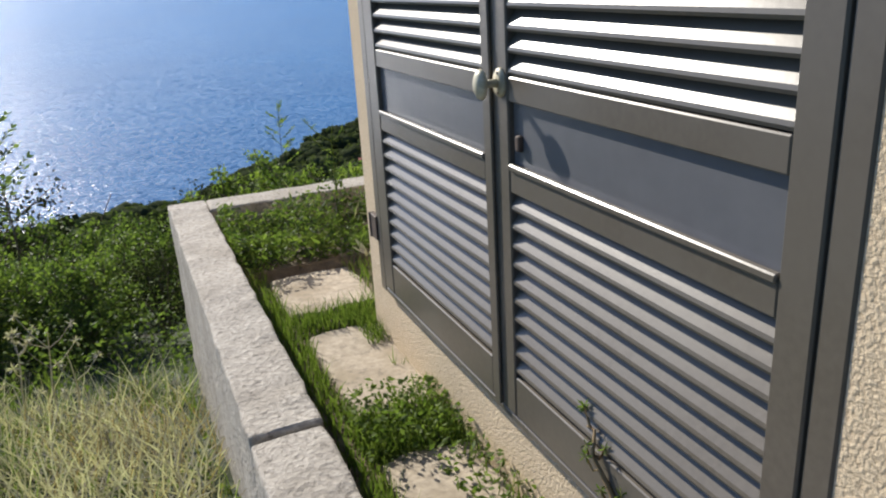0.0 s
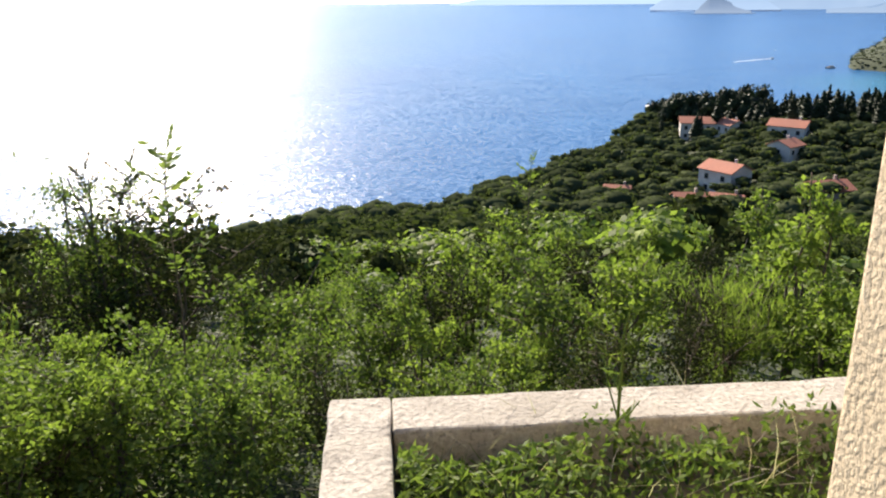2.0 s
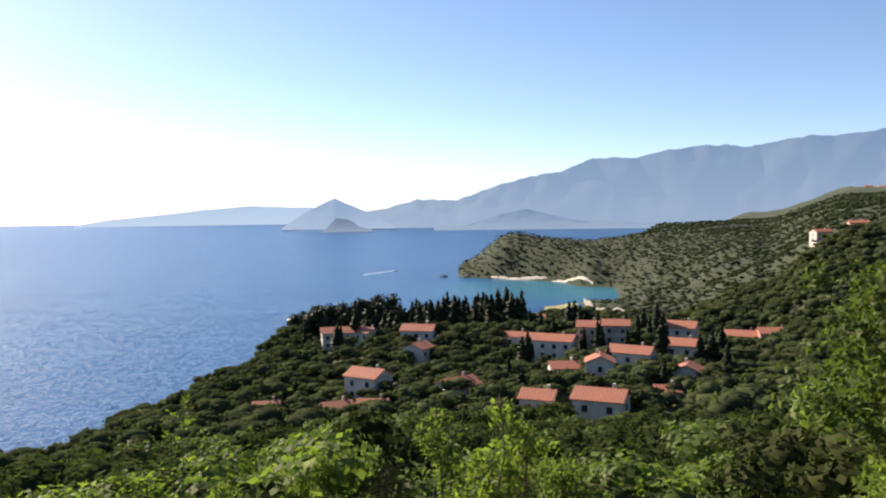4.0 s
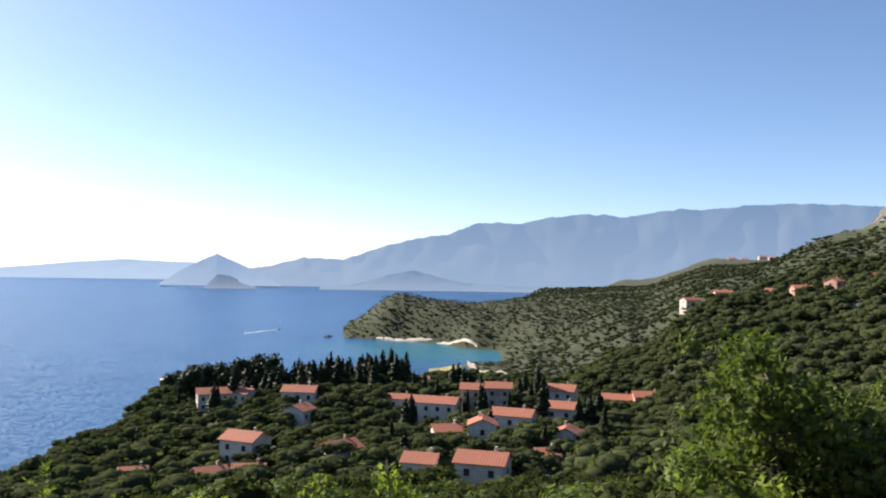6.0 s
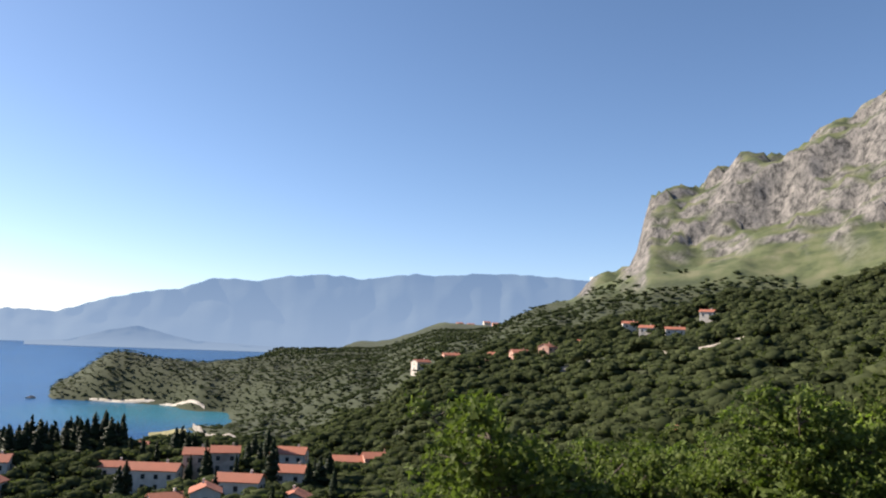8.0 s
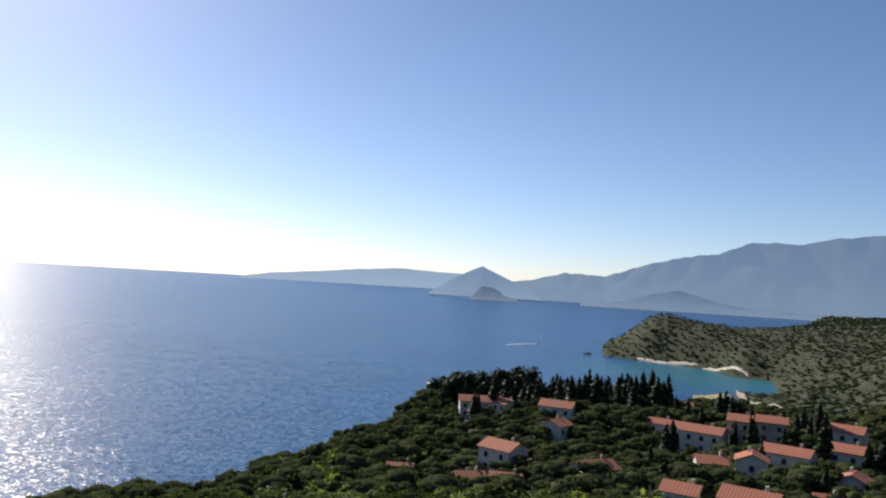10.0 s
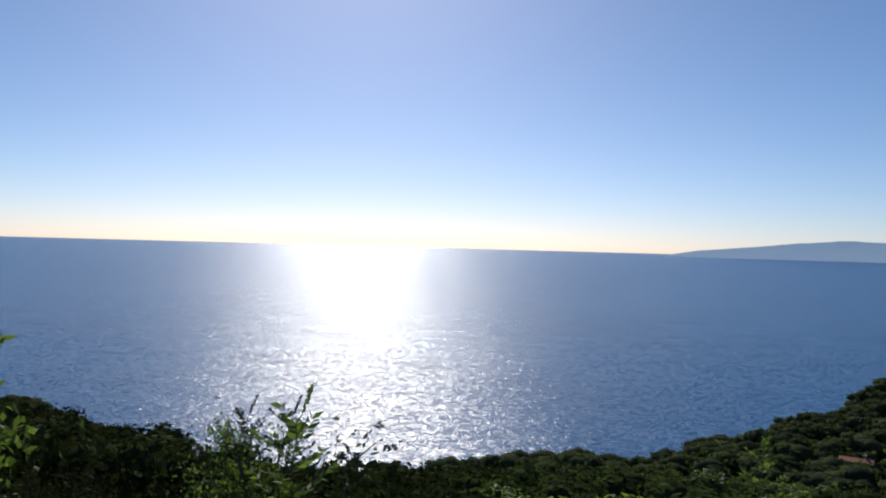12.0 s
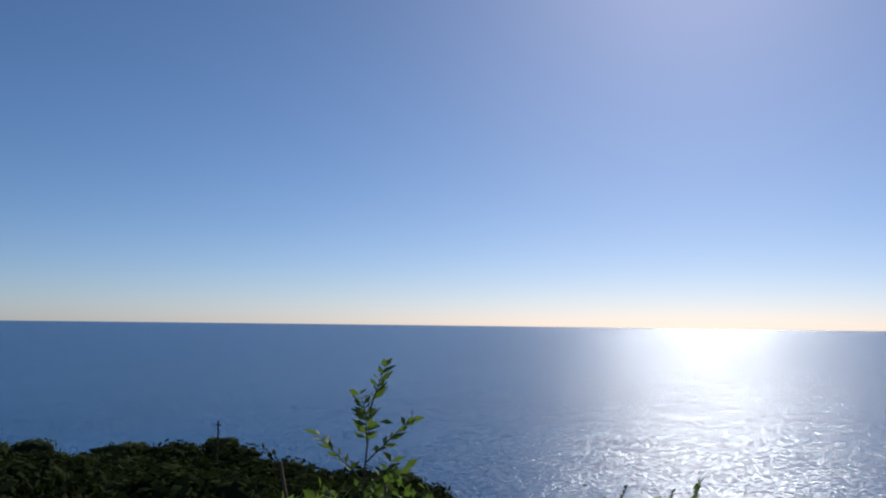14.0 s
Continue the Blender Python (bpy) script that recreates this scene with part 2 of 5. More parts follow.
def boxed(lo, hi, bevel=0.0, segments=1):
    return box(bmesh.new(), lo, hi, bevel, segments)


# ---- the lie of the land: hill profiles by bearing (degrees left of the house wall's line), distance and height ----
PROFILES = {}


def profile(bearing, *steps):
    PROFILES[bearing] = np.array(steps, float).reshape(-1, 2)


profile(-180, 0, -0.9, 6, 0, 20, 3, 60, 12, 150, 35, 400, 90, 800, 200, 3000, 300)
profile(-125, 0, -0.9, 6, 0, 20, 2, 60, 10, 150, 30, 400, 90, 800, 250, 3000, 300)
profile(-95, 0, -0.9, 6, -0.9, 20, 0, 60, 2, 150, 6, 300, 30, 600, 100, 800, 280, 1000, 380, 3000, 300)
profile(-80, 0, -0.9, 6, -1.2, 20, -2, 60, -6, 150, -16, 250, -9, 430, 18, 600, 52, 735, 122, 772, 178, 900, 218, 1100, 180, 3000, 100)
profile(-72.1, 0, -0.9, 6, -1.3, 20, -3, 60, -8, 150, -22, 250, -18, 430, 6, 600, 44, 728, 90, 766, 128, 820, 148, 900, 164, 1100, 120, 3000, 30)
profile(-70.6, 0, -0.9, 6, -1.3, 20, -3.3, 60, -8.5, 150, -24, 250, -21, 430, 3, 600, 38, 730, 68, 900, 98, 1100, 80, 3000, 10)
profile(-69.2, 0, -0.9, 6, -1.4, 20, -3.5, 60, -9, 150, -26, 250, -24, 430, 1, 600, 36, 760, 62, 900, 84, 1100, 70, 3000, 0)
profile(-66, 0, -0.9, 6, -1.4, 20, -4, 60, -11, 150, -33, 250, -33, 430, -7, 600, 24, 900, 54, 1300, 50, 3000, 0)
profile(-58, 0, -0.9, 6, -1.6, 20, -4.5, 60, -13, 150, -37, 250, -42, 430, -15, 700, 0, 1200, 14, 1800, 50, 2400, 20, 3000, -100)
profile(-52, 0, -0.9, 6, -1.6, 20, -5.6, 60, -17, 110, -29, 150, -38, 250, -45, 400, -48, 600, -40, 900, -24, 1500, -10, 2000, 5, 2600, -50, 3000, -100)
profile(-46, 0, -0.9, 6, -1.7, 20, -6.7, 60, -20, 110, -31, 150, -39, 250, -40, 330, -48, 430, -62, 600, -68, 800, -62, 1100, -28, 1400, -13, 2000, -90, 3000, -100)
profile(-41, 0, -0.9, 6, -1.7, 20, -6.7, 60, -20, 110, -31, 150, -39, 250, -41, 350, -52, 430, -60, 520, -68, 650, -74, 740, -79, 780, -86, 880, -86, 915, -78, 960, -58, 1150, -31, 1400, -85, 3000, -100)
profile(-38, 0, -0.9, 6, -1.7, 20, -6.7, 60, -20, 110, -31, 150, -39, 250, -42, 350, -50, 430, -62, 520, -71, 650, -76, 700, -80, 740, -88, 950, -90, 985, -78, 1040, -50, 1150, -27, 1400, -85, 3000, -100)
profile(-35, 0, -0.9, 6, -1.7, 20, -6.7, 60, -20, 110, -31, 150, -39, 250, -43, 340, -42, 430, -63, 490, -80, 600, -95, 980, -95, 1030, -70, 1150, -21, 1250, -32, 1600, -95, 3000, -100)
profile(-31.8, 0, -0.9, 6, -1.7, 20, -6.7, 60, -20, 110, -31, 150, -39, 250, -43, 340, -42, 430, -63, 480, -80, 600, -95, 1030, -95, 1060, -79, 1120, -66, 1200, -66, 1400, -95, 3000, -100)
profile(-30.3, 0, -0.9, 6, -1.7, 20, -6.7, 60, -20, 110, -31, 150, -39, 250, -43, 340, -42, 430, -63, 480, -80, 600, -95, 1000, -100, 3000, -100)
profile(-20, 0, -0.9, 6, -1.8, 20, -5.6, 60, -19, 150, -41, 250, -48, 330, -46, 400, -60, 470, -80, 600, -95, 3000, -100)
profile(-15, 0, -0.9, 6, -1.9, 20, -6.2, 60, -19, 150, -42, 230, -50, 300, -56, 360, -80, 470, -95, 3000, -100)
profile(-10, 0, -0.9, 6, -1.9, 20, -6.4, 60, -19, 150, -42, 210, -52, 255, -59, 315, -80, 430, -95, 3000, -100)
profile(0, 0, -0.9, 6, -2.0, 20, -6.9, 60, -19, 150, -44, 185, -52, 245, -80, 360, -95, 3000, -100)
profile(18, 0, -0.9, 6, -1.8, 20, -6.2, 60, -19, 150, -49, 235, -80, 360, -95, 3000, -100)
profile(42, 0, -0.9, 6, -1.4, 20, -4.5, 60, -13.5, 150, -32, 230, -80, 360, -95, 3000, -100)
profile(52, 0, -0.9, 6, -1.3, 20, -4, 60, -12, 150, -24, 250, -78, 380, -95, 3000, -100)
profile(65, 0, -0.9, 6, -1.2, 20, -3.6, 60, -11.5, 150, -24, 300, -77, 420, -95, 3000, -100)
profile(90, 0, -0.9, 6, -1, 20, -3, 60, -11, 150, -24, 300, -70, 450, -95, 3000, -100)
profile(120, 0, -0.9, 6, -0.5, 20, 1, 60, 3, 150, 5, 400, -10, 700, -95, 3000, -100)
BEARINGS = np.array(sorted(PROFILES))


def hash_noise(x, y):
    """Smooth noise of arrays, about -1 to 1."""
    xi, yi = np.floor(x), np.floor(y)
    fx, fy = x - xi, y - yi
    fx, fy = fx * fx * (3 - 2 * fx), fy * fy * (3 - 2 * fy)

    def h(a, b):
        v = np.sin(a * 127.1 + b * 311.7) * 43758.5453
        return (v - np.floor(v)) * 2 - 1
    return (h(xi, yi) * (1 - fx) + h(xi + 1, yi) * fx) * (1 - fy) + (h(xi, yi + 1) * (1 - fx) + h(xi + 1, yi + 1) * fx) * fy


def ground(x, y):
    """Height of the land at arrays x, y."""
    x, y = np.atleast_1d(np.asarray(x, float)), np.atleast_1d(np.asarray(y, float))
    dx, dy = x, y - 2.0
    r, a = np.hypot(dx, dy), np.degrees(np.arctan2(-dx, dy))
    ext = np.concatenate([BEARINGS, [180.0]])
    i = np.clip(np.searchsorted(ext, a, side="right") - 1, 0, len(BEARINGS) - 1)
    f = (a - ext[i]) / (ext[i + 1] - ext[i])
    f = f * f * (3 - 2 * f)
    table = np.array([np.interp(r, PROFILES[k][:, 0], PROFILES[k][:, 1]) for k in BEARINGS] + [np.interp(r, PROFILES[-180][:, 0], PROFILES[-180][:, 1])])
    j = np.arange(len(r))
    z = table[i, j] * (1 - f) + table[i + 1, j] * f + 0.35 * np.clip(1 - r / 6, 0, 1)
    rough = np.clip(r - 8, 0, None)
    z = z + np.clip(rough * 0.012, 0, 5) * (hash_noise(x / 60 + 3, y / 60) + 0.5 * hash_noise(x / 23, y / 23 + 9)) + np.clip(r * 0.01, 0.02, 0.25) * hash_noise(x / 2.1, y / 2.1)
    crag = np.clip((z - 55) / 50, 0, 1) * np.clip((-62 - a) / 5, 0, 1)
    return z + crag * (13 * hash_noise(x / 34, y / 34) + 9 * np.abs(hash_noise(x / 15, y / 15)) + 5 * hash_noise(x / 7, y / 7))


SEA_LEVEL = -80.0


def ring_sheet(name, radii, bearings, height, mat):
    R, A = np.meshgrid(radii, np.radians(bearings), indexing="ij")
    X, Y = -R * np.sin(A), 2.0 + R * np.cos(A)
    Z = height(X.ravel(), Y.ravel(), R.ravel())
    n, m = R.shape
    q = np.arange(n * m).reshape(n, m)
    faces = np.stack([q[:-1, :-1], q[1:, :-1], q[1:, 1:], q[:-1, 1:]], -1).reshape(-1, 4)
    return tri_ob(name, np.stack([X.ravel(), Y.ravel(), Z], 1), faces, mat, True)


bearings = np.concatenate([np.linspace(-180, -100, 50, endpoint=False), np.linspace(-100, 80, 360, endpoint=False), np.linspace(80, 180, 51)])
land = ring_sheet("ground", np.concatenate([[0.01], np.geomspace(1.0, 640, 170), np.linspace(646, 960, 70), np.geomspace(975, 2700, 40)]), bearings, lambda x, y, r: ground(x, y), GROUND)
tagged(land, "wooded limestone hillside falling to the sea", "hillside", kind="structure")


def sea_height(x, y, r):
    """Level out to the bay; past that it rises to where the far sea is seen, as the drawing distance is short."""
    true = np.where(r < 1200, r, 1200 * (25.0 ** np.clip((r - 1200) / 3700, 0, 1)))
    return SEA_LEVEL * r / true


sea = ring_sheet("sea", np.concatenate([np.linspace(120, 1200, 30), np.linspace(1250, 4900, 70)]), np.linspace(-180, 180, 241), sea_height, SEA)
tagged(sea, "blue open sea with sun glitter", "sea", kind="structure")

# ---- terrace and house ----
rnd = random.Random(7)


def worn_block(lo, hi, cell=0.09, rough=0.006, seed=0.0, cut=0.012):
    """A cast wall piece: a grid of faces with chipped edges and an uneven top."""
    bm = boxed(lo, hi)
    bmesh.ops.bevel(bm, geom=list(bm.edges), offset=cut, segments=2, profile=0.5, affect="EDGES")
    for axis in range(3):
        n = max(1, int((hi[axis] - lo[axis]) / cell))
        for k in range(1, n):
            at = [0, 0, 0]
            at[axis] = lo[axis] + (hi[axis] - lo[axis]) * k / n
            no = [0, 0, 0]
            no[axis] = 1
            bmesh.ops.bisect_plane(bm, geom=bm.verts[:] + bm.edges[:] + bm.faces[:], plane_co=at, plane_no=no)
    for v in bm.verts:
        p = v.co * 9 + Vector((seed, seed, seed))
        edge = sum(min(v.co[a] - lo[a], hi[a] - v.co[a]) < cut * 1.2 for a in range(3))
        v.co += Vector((noise.noise(p), noise.noise(p + Vector((9, 0, 0))), noise.noise(p + Vector((0, 9, 0))))) * rough * (1 + 1.2 * (edge >= 2))
    return bm


def setting(name, bm, mat, label, category):
    ob = part(name, bm, mat, None, label)
    return tagged(ob, label, category, kind="structure")


parapet = thing("parapet", pose(0, 0, 0), "low weathered concrete parapet beside the path, cracked across", "parapet", kind="structure")
part("coping_piece", worn_block((-0.232, -3.2, -1.6), (0.0, 2.078, 0.0), seed=1), CONCRETE, parapet)
part("coping_piece", worn_block((-0.228, 2.102, -1.6), (0.0, 5.0, 0.004), seed=5), CONCRETE, parapet)
part("joint", worn_block((-0.20, 2.07, -1.2), (-0.02, 2.11, -0.022), seed=3, cut=0.004), SOIL, parapet, "dirt-filled crack")
cross_wall = thing("planter_wall", pose(0, 0, 0), "low weathered concrete wall closing the planter", "wall", kind="structure")
part("wall_piece", worn_block((0.003, 4.76, -1.6), (4.6, 5.0, 0.0), cell=0.12, seed=8), CONCRETE, cross_wall)

# path ground between parapet and house, and the planter bed
bed = bmesh.new()
bmesh.ops.create_grid(bed, x_segments=60, y_segments=110, size=0.5)
for v in bed.verts:
    x, y = 0.0 + (v.co.x + 0.5) * 4.6, -3.2 + (v.co.y + 0.5) * 7.97
    z = -0.225 + 0.012 * noise.noise(Vector((x * 5, y * 5, 0)))
    if y > 3.95:
        z += 0.05 + 0.03 * noise.noise(Vector((x * 3, y * 3, 4)))
    v.co = (x - 0.002, y, z)
setting("path_ground", bed, SOIL, "earth path with grass between parapet and house", "path")


def slab(x0, y0, x1, y1, seed):
    """A poured cement slab with a ragged outline."""
    bm = bmesh.new()
    n, cx, cy = 40, (x0 + x1) / 2, (y0 + y1) / 2
    ring = []
    for k in range(n):
        a = 2 * math.pi * k / n
        c, s = math.cos(a), math.sin(a)
        q = 1 / max(abs(c), abs(s)) ** 0.85
        w = 1 + 0.07 * noise.noise(Vector((c * 2 + seed, s * 2, seed)))
        ring.append((cx + (x1 - x0) / 2 * c * q * w, cy + (y1 - y0) / 2 * s * q * w))
    rows = []
    for f, z in ((1.02, -0.25), (1.0, -0.205), (0.96, -0.193), (0.6, -0.190), (0.25, -0.191)):
        rows.append([bm.verts.new((cx + (x - cx) * f, cy + (y - cy) * f, z + 0.005 * noise.noise(Vector((x * f * 7, y * f * 7, seed))))) for x, y in ring])
    for a, b in zip(rows, rows[1:]):
        for k in range(n):
            bm.faces.new((a[k], a[(k + 1) % n], b[(k + 1) % n], b[k]))
    bm.faces.new(rows[-1])
    return bm


for k, (x0, y0, x1, y1) in enumerate(((0.15, 3.36, 0.60, 3.90), (0.17, 2.34, 0.50, 3.14), (0.15, 1.25, 0.48, 2.10), (0.15, 0.2, 0.48, 1.05), (0.15, -1.0, 0.48, 0.05))):
    ob = part("stepping_slab", slab(x0, y0, x1, y1, k * 3.1), SLAB, None)
    tagged(ob, "worn beige cement slab set in the grassy path", "paving slab", "slabs of the path")

# house: front wall with the door opening, side walls, roof
WX = 0.485
D0, D1, DZ0, DZ1 = 0.69, 2.862, 0.075, 1.98
front = bmesh.new()
for lo, hi in (((0.459, -4.2, -1.4), (WX + 0.3, D0, 3.2)), ((WX, D1, -1.4), (WX + 0.3, 3.09, 3.2)), ((WX, D0, -1.4), (WX + 0.3, D1, DZ0)), ((WX, D0, DZ1), (WX + 0.3, D1, 3.2))):
    box(front, lo, hi)
bmesh.ops.remove_doubles(front, verts=front.verts[:], dist=0.0005)
corner = [e for e in front.edges if abs(e.verts[0].co.x - WX) < 1e-4 and abs(e.verts[1].co.x - WX) < 1e-4 and abs(e.verts[0].co.y - 3.09) < 1e-4 and abs(e.verts[1].co.y - 3.09) < 1e-4]
bmesh.ops.bevel(front, geom=corner, offset=0.012, segments=3, profile=0.5, affect="EDGES")
setting("wall_west", front, STUCCO, "rough beige stucco house wall with a shuttered doorway", "wall")
setting("wall_north", boxed((WX + 0.302, 2.79, -1.4), (6.4, 3.088, 3.2)), STUCCO, "rough beige stucco house wall", "wall")
setting("wall_south", boxed((WX + 0.302, -4.2, -1.4), (6.4, -3.9, 3.2)), STUCCO, "rough beige stucco house wall", "wall")
setting("wall_east", boxed((6.402, -4.2, -1.4), (6.7, 3.088, 3.2)), STUCCO, "rough beige stucco house wall", "wall")
setting("roof_slab", boxed((WX - 0.0, -4.3, 3.202), (6.8, 3.10, 3.4), 0.02), CONCRETE, "flat concrete roof of the house", "roof")
# near-black sheet added to put shade into the gaps between slats
setting("shade_backing", boxed((0.56, D0 + 0.01, DZ0), (0.60, D1 - 0.01, DZ1)), DARK, "near-black sheet in the doorway behind the shutters, painted as shade", "door")

# louvred shutter doors
LX0, LX1 = 0.452, 0.490
shutters = thing("shutter_door", pose(0.47, 1.8, DZ0), "grey-brown painted louvred double shutter door, closed", "shutter")
shutters_off = Vector((-0.47, -1.8, -DZ0))


def own(name, bm, mat, parent, label=""):
    """A part given in world places under the shutter door."""
    bmesh.ops.translate(bm, verts=bm.verts[:], vec=shutters_off)
    return part(name, bm, mat, parent, label)


own("jamb", boxed((0.4555, 2.803, DZ0), (0.50, D1 - 0.002, DZ1 - 0.002), 0.004), SHUTTER, shutters)
own("jamb", boxed((0.456, D0 + 0.002, DZ0), (0.50, 0.747, DZ1 - 0.002), 0.004), SHUTTER, shutters)
own("head", boxed((0.462, 0.749, 1.925), (0.50, 2.798, DZ1 - 0.002), 0.004), SHUTTER, shutters)
own("threshold", boxed((0.456, 0.749, DZ0), (0.51, 2.798, 0.098), 0.004), SHUTTER, shutters)


def slat(y0, y1, z):
    """One louvre blade: a tilted board with a dropped front lip."""
    bm = bmesh.new()
    prof = ((0.458, z - 0.018), (0.4545, z - 0.011), (0.4565, z - 0.003), (0.483, z + 0.031), (0.488, z + 0.026), (0.465, z - 0.006), (0.465, z - 0.018))
    a = [bm.verts.new((x, y0, q)) for x, q in prof]
    c = [bm.verts.new((x, y1, q)) for x, q in prof]
    n = len(prof)
    for k in range(n):
        bm.faces.new((a[k], a[(k + 1) % n], c[(k + 1) % n], c[k]))
    bm.faces.new(a[::-1])
    bm.faces.new(c)
    bmesh.ops.recalc_face_normals(bm, faces=bm.faces[:])
    return bm


def leaf_door(y0, y1, left, right):
    """One leaf: stiles at both sides (right is the low y), rails, a recessed panel and two banks of blades."""
    leaf = own("leaf", boxed((LX0 + 0.002, y0 + right + 0.001, 0.972), (LX1, y1 - left - 0.001, 1.032), 0.003), SHUTTER, shutters)
    for n, lo, hi in (("stile", y1 - left, y1 - 0.0015), ("stile", y0 + 0.0015, y0 + right)):
        own(n, boxed((LX0, lo, 0.102), (LX1, hi, 1.92), 0.004), SHUTTER, leaf)
    for z0, z1 in ((0.102, 0.226), (0.746, 0.816), (1.853, 1.918)):
        own("rail", boxed((LX0 + 0.002, y0 + right + 0.001, z0), (LX1, y1 - left - 0.001, z1), 0.003), SHUTTER, leaf)
    own("bead", boxed((LX0 - 0.004, y0 + right + 0.002, 0.804), (LX0 + 0.012, y1 - left - 0.002, 0.820), 0.003), SHUTTER, leaf)
    own("panel", boxed((LX0 + 0.016, y0 + right - 0.004, 0.81), (LX1 - 0.008, y1 - left + 0.004, 0.978)), PANELM, leaf, "smooth blue-grey recessed panel")
    for base, n, pitch in ((0.256, 10, 0.0512), (1.054, 16, 0.0505)):
        for k in range(n):
            own("slat", slat(y0 + right - 0.003, y1 - left + 0.003, base + k * pitch), SHUTTER, leaf)
    return leaf


PANELM = two_scale("grey_panel_paint", (0.115, 0.118, 0.13), (0.135, 0.138, 0.15), 20, 2, 0.30, 0.03, 0.001, (0.13, 0.13, 0.138))
leaf_l = leaf_door(1.784, 2.794, 0.10, 0.050)
leaf_r = leaf_door(0.749, 1.782, 0.09, 0.074)
own("cover_strip", boxed((LX0 - 0.010, 1.768, 0.104), (LX0 - 0.001, 1.804, 1.918), 0.003), SHUTTER, leaf_l)


def turned(profile_pts, axis_at, stretch=(1, 1, 1), seg=24):
    """A turned body about the x axis: (along, radius) pairs."""
    bm = bmesh.new()
    rings = []
    for x, r in profile_pts:
        rings.append([bm.verts.new((axis_at[0] + x, axis_at[1] + r * math.cos(2 * math.pi * k / seg) * stretch[1], axis_at[2] + r * math.sin(2 * math.pi * k / seg) * stretch[2])) for k in range(seg)])
    for a, c in zip(rings, rings[1:]):
        for k in range(seg):
            bm.faces.new((a[k], a[(k + 1) % seg], c[(k + 1) % seg], c[k]))
    bm.faces.new(rings[0])
    bm.faces.new(rings[-1][::-1])
    for f in bm.faces:
        f.smooth = True
    bmesh.ops.recalc_face_normals(bm, faces=bm.faces[:])
    return bm


KY, KZ = 1.725, 1.015
plate = own("knob_plate", turned(((0.0, 0.036), (-0.004, 0.036), (-0.010, 0.030), (-0.012, 0.014)), (LX0, KY, KZ), (1, 0.78, 1.0)), BRASS, leaf_r, "cream oval metal rose")
own("knob_neck", turned(((-0.010, 0.012), (-0.03, 0.010), (-0.046, 0.012)), (LX0, KY, KZ), seg=8), BRASS, plate)
own("knob", turned(((-0.043, 0.014), (-0.046, 0.030), (-0.052, 0.036), (-0.060, 0.033), (-0.067, 0.022), (-0.070, 0.008)), (LX0, KY, KZ), (1, 0.82, 1.05)), BRASS, plate, "cream oval door knob")
for dz in (-0.024, 0.024):
    own("screw", turned(((-0.008, 0.004), (-0.0125, 0.003)), (LX0, KY - 0.004, KZ + dz), seg=8), IRON, plate)
own("latch", boxed((LX0 + 0.002, 1.645, 0.855), (LX0 + 0.018, 1.665, 0.895), 0.005, 2), IRON, leaf_r, "small dark key plate")
for z in (0.28, 1.55):
    hinge = own("hinge", boxed((0.448, 2.845, z), (0.480, 2.91, z + 0.10), 0.003), IRON, shutters, "rusty iron hinge")
    bm = bmesh.new()
    bmesh.ops.create_cone(bm, cap_ends=True, segments=14, radius1=0.012, radius2=0.012, depth=0.10, matrix=Matrix.Translation((0.455, 2.918, z + 0.05)))
    own("hinge_pin", bm, IRON, hinge)

# ---- plants ----
rs = np.random.RandomState(11)


def unit(n, r=rs):
    v = r.normal(size=(n, 3))
    return v / np.linalg.norm(v, axis=1, keepdims=True)


def ico(level):
    bm = bmesh.new()
    bmesh.ops.create_icosphere(bm, subdivisions=level, radius=1.0)
    v = np.array([p.co[:] for p in bm.verts])
    f = np.array([[p.index for p in q.verts] for q in bm.faces])
    bm.free()
    return v, f


ICO = {1: ico(1), 2: ico(2)}


def lump(centre, size, r, rough=0.22, level=1):
    v, f = ICO[level]
    return v * (1 + rough * r.normal(size=(len(v), 1))) * size + centre, f


def leaf_quads(centres, ways, length, width, r):
    """Pointed leaves: four corners each, two triangles bent along the middle."""
    n = len(centres)
    side = np.cross(ways, unit(n, r))
    side /= np.linalg.norm(side, axis=1, keepdims=True) + 1e-9
    up = np.cross(side, ways)
    L, W = length * (0.7 + 0.6 * r.rand(n, 1)), width * (0.7 + 0.6 * r.rand(n, 1))
    a = centres - ways * L * 0.5
    b = centres + side * W * 0.5 + up * W * 0.18
    c = centres + ways * L * 0.5
    d = centres - side * W * 0.5 + up * W * 0.18
    v = np.stack([a, b, c, d], 1).reshape(-1, 3)
    k = np.arange(n)[:, None] * 4
    return v, np.concatenate([k + [0, 1, 2], k + [0, 2, 3]])


def joined(pieces):
    vs, fs, at = [], [], 0
    for v, f in pieces:
        vs.append(v)
        fs.append(f + at)
        at += len(v)
    return np.concatenate(vs), np.concatenate(fs)


def tube(points, radii, seg=5):
    points, rings = np.asarray(points, float), []
    way = np.gradient(points, axis=0)
    way /= np.linalg.norm(way, axis=1, keepdims=True) + 1e-9
    a = np.cross(way, [0.31, 0.95, 0.1])
    a /= np.linalg.norm(a, axis=1, keepdims=True) + 1e-9
    b = np.cross(way, a)
    t = np.linspace(0, 2 * np.pi, seg, endpoint=False)
    v = points[:, None] + np.asarray(radii)[:, None, None] * (np.cos(t)[None, :, None] * a[:, None] + np.sin(t)[None, :, None] * b[:, None])
    q = np.arange(len(points) * seg).reshape(-1, seg)
    f = []
    for i in range(len(points) - 1):
        for k in range(seg):
            m = (k + 1) % seg
            f += [[q[i, k], q[i, m], q[i + 1, m]], [q[i, k], q[i + 1, m], q[i + 1, k]]]
    return v.reshape(-1, 3), np.array(f)


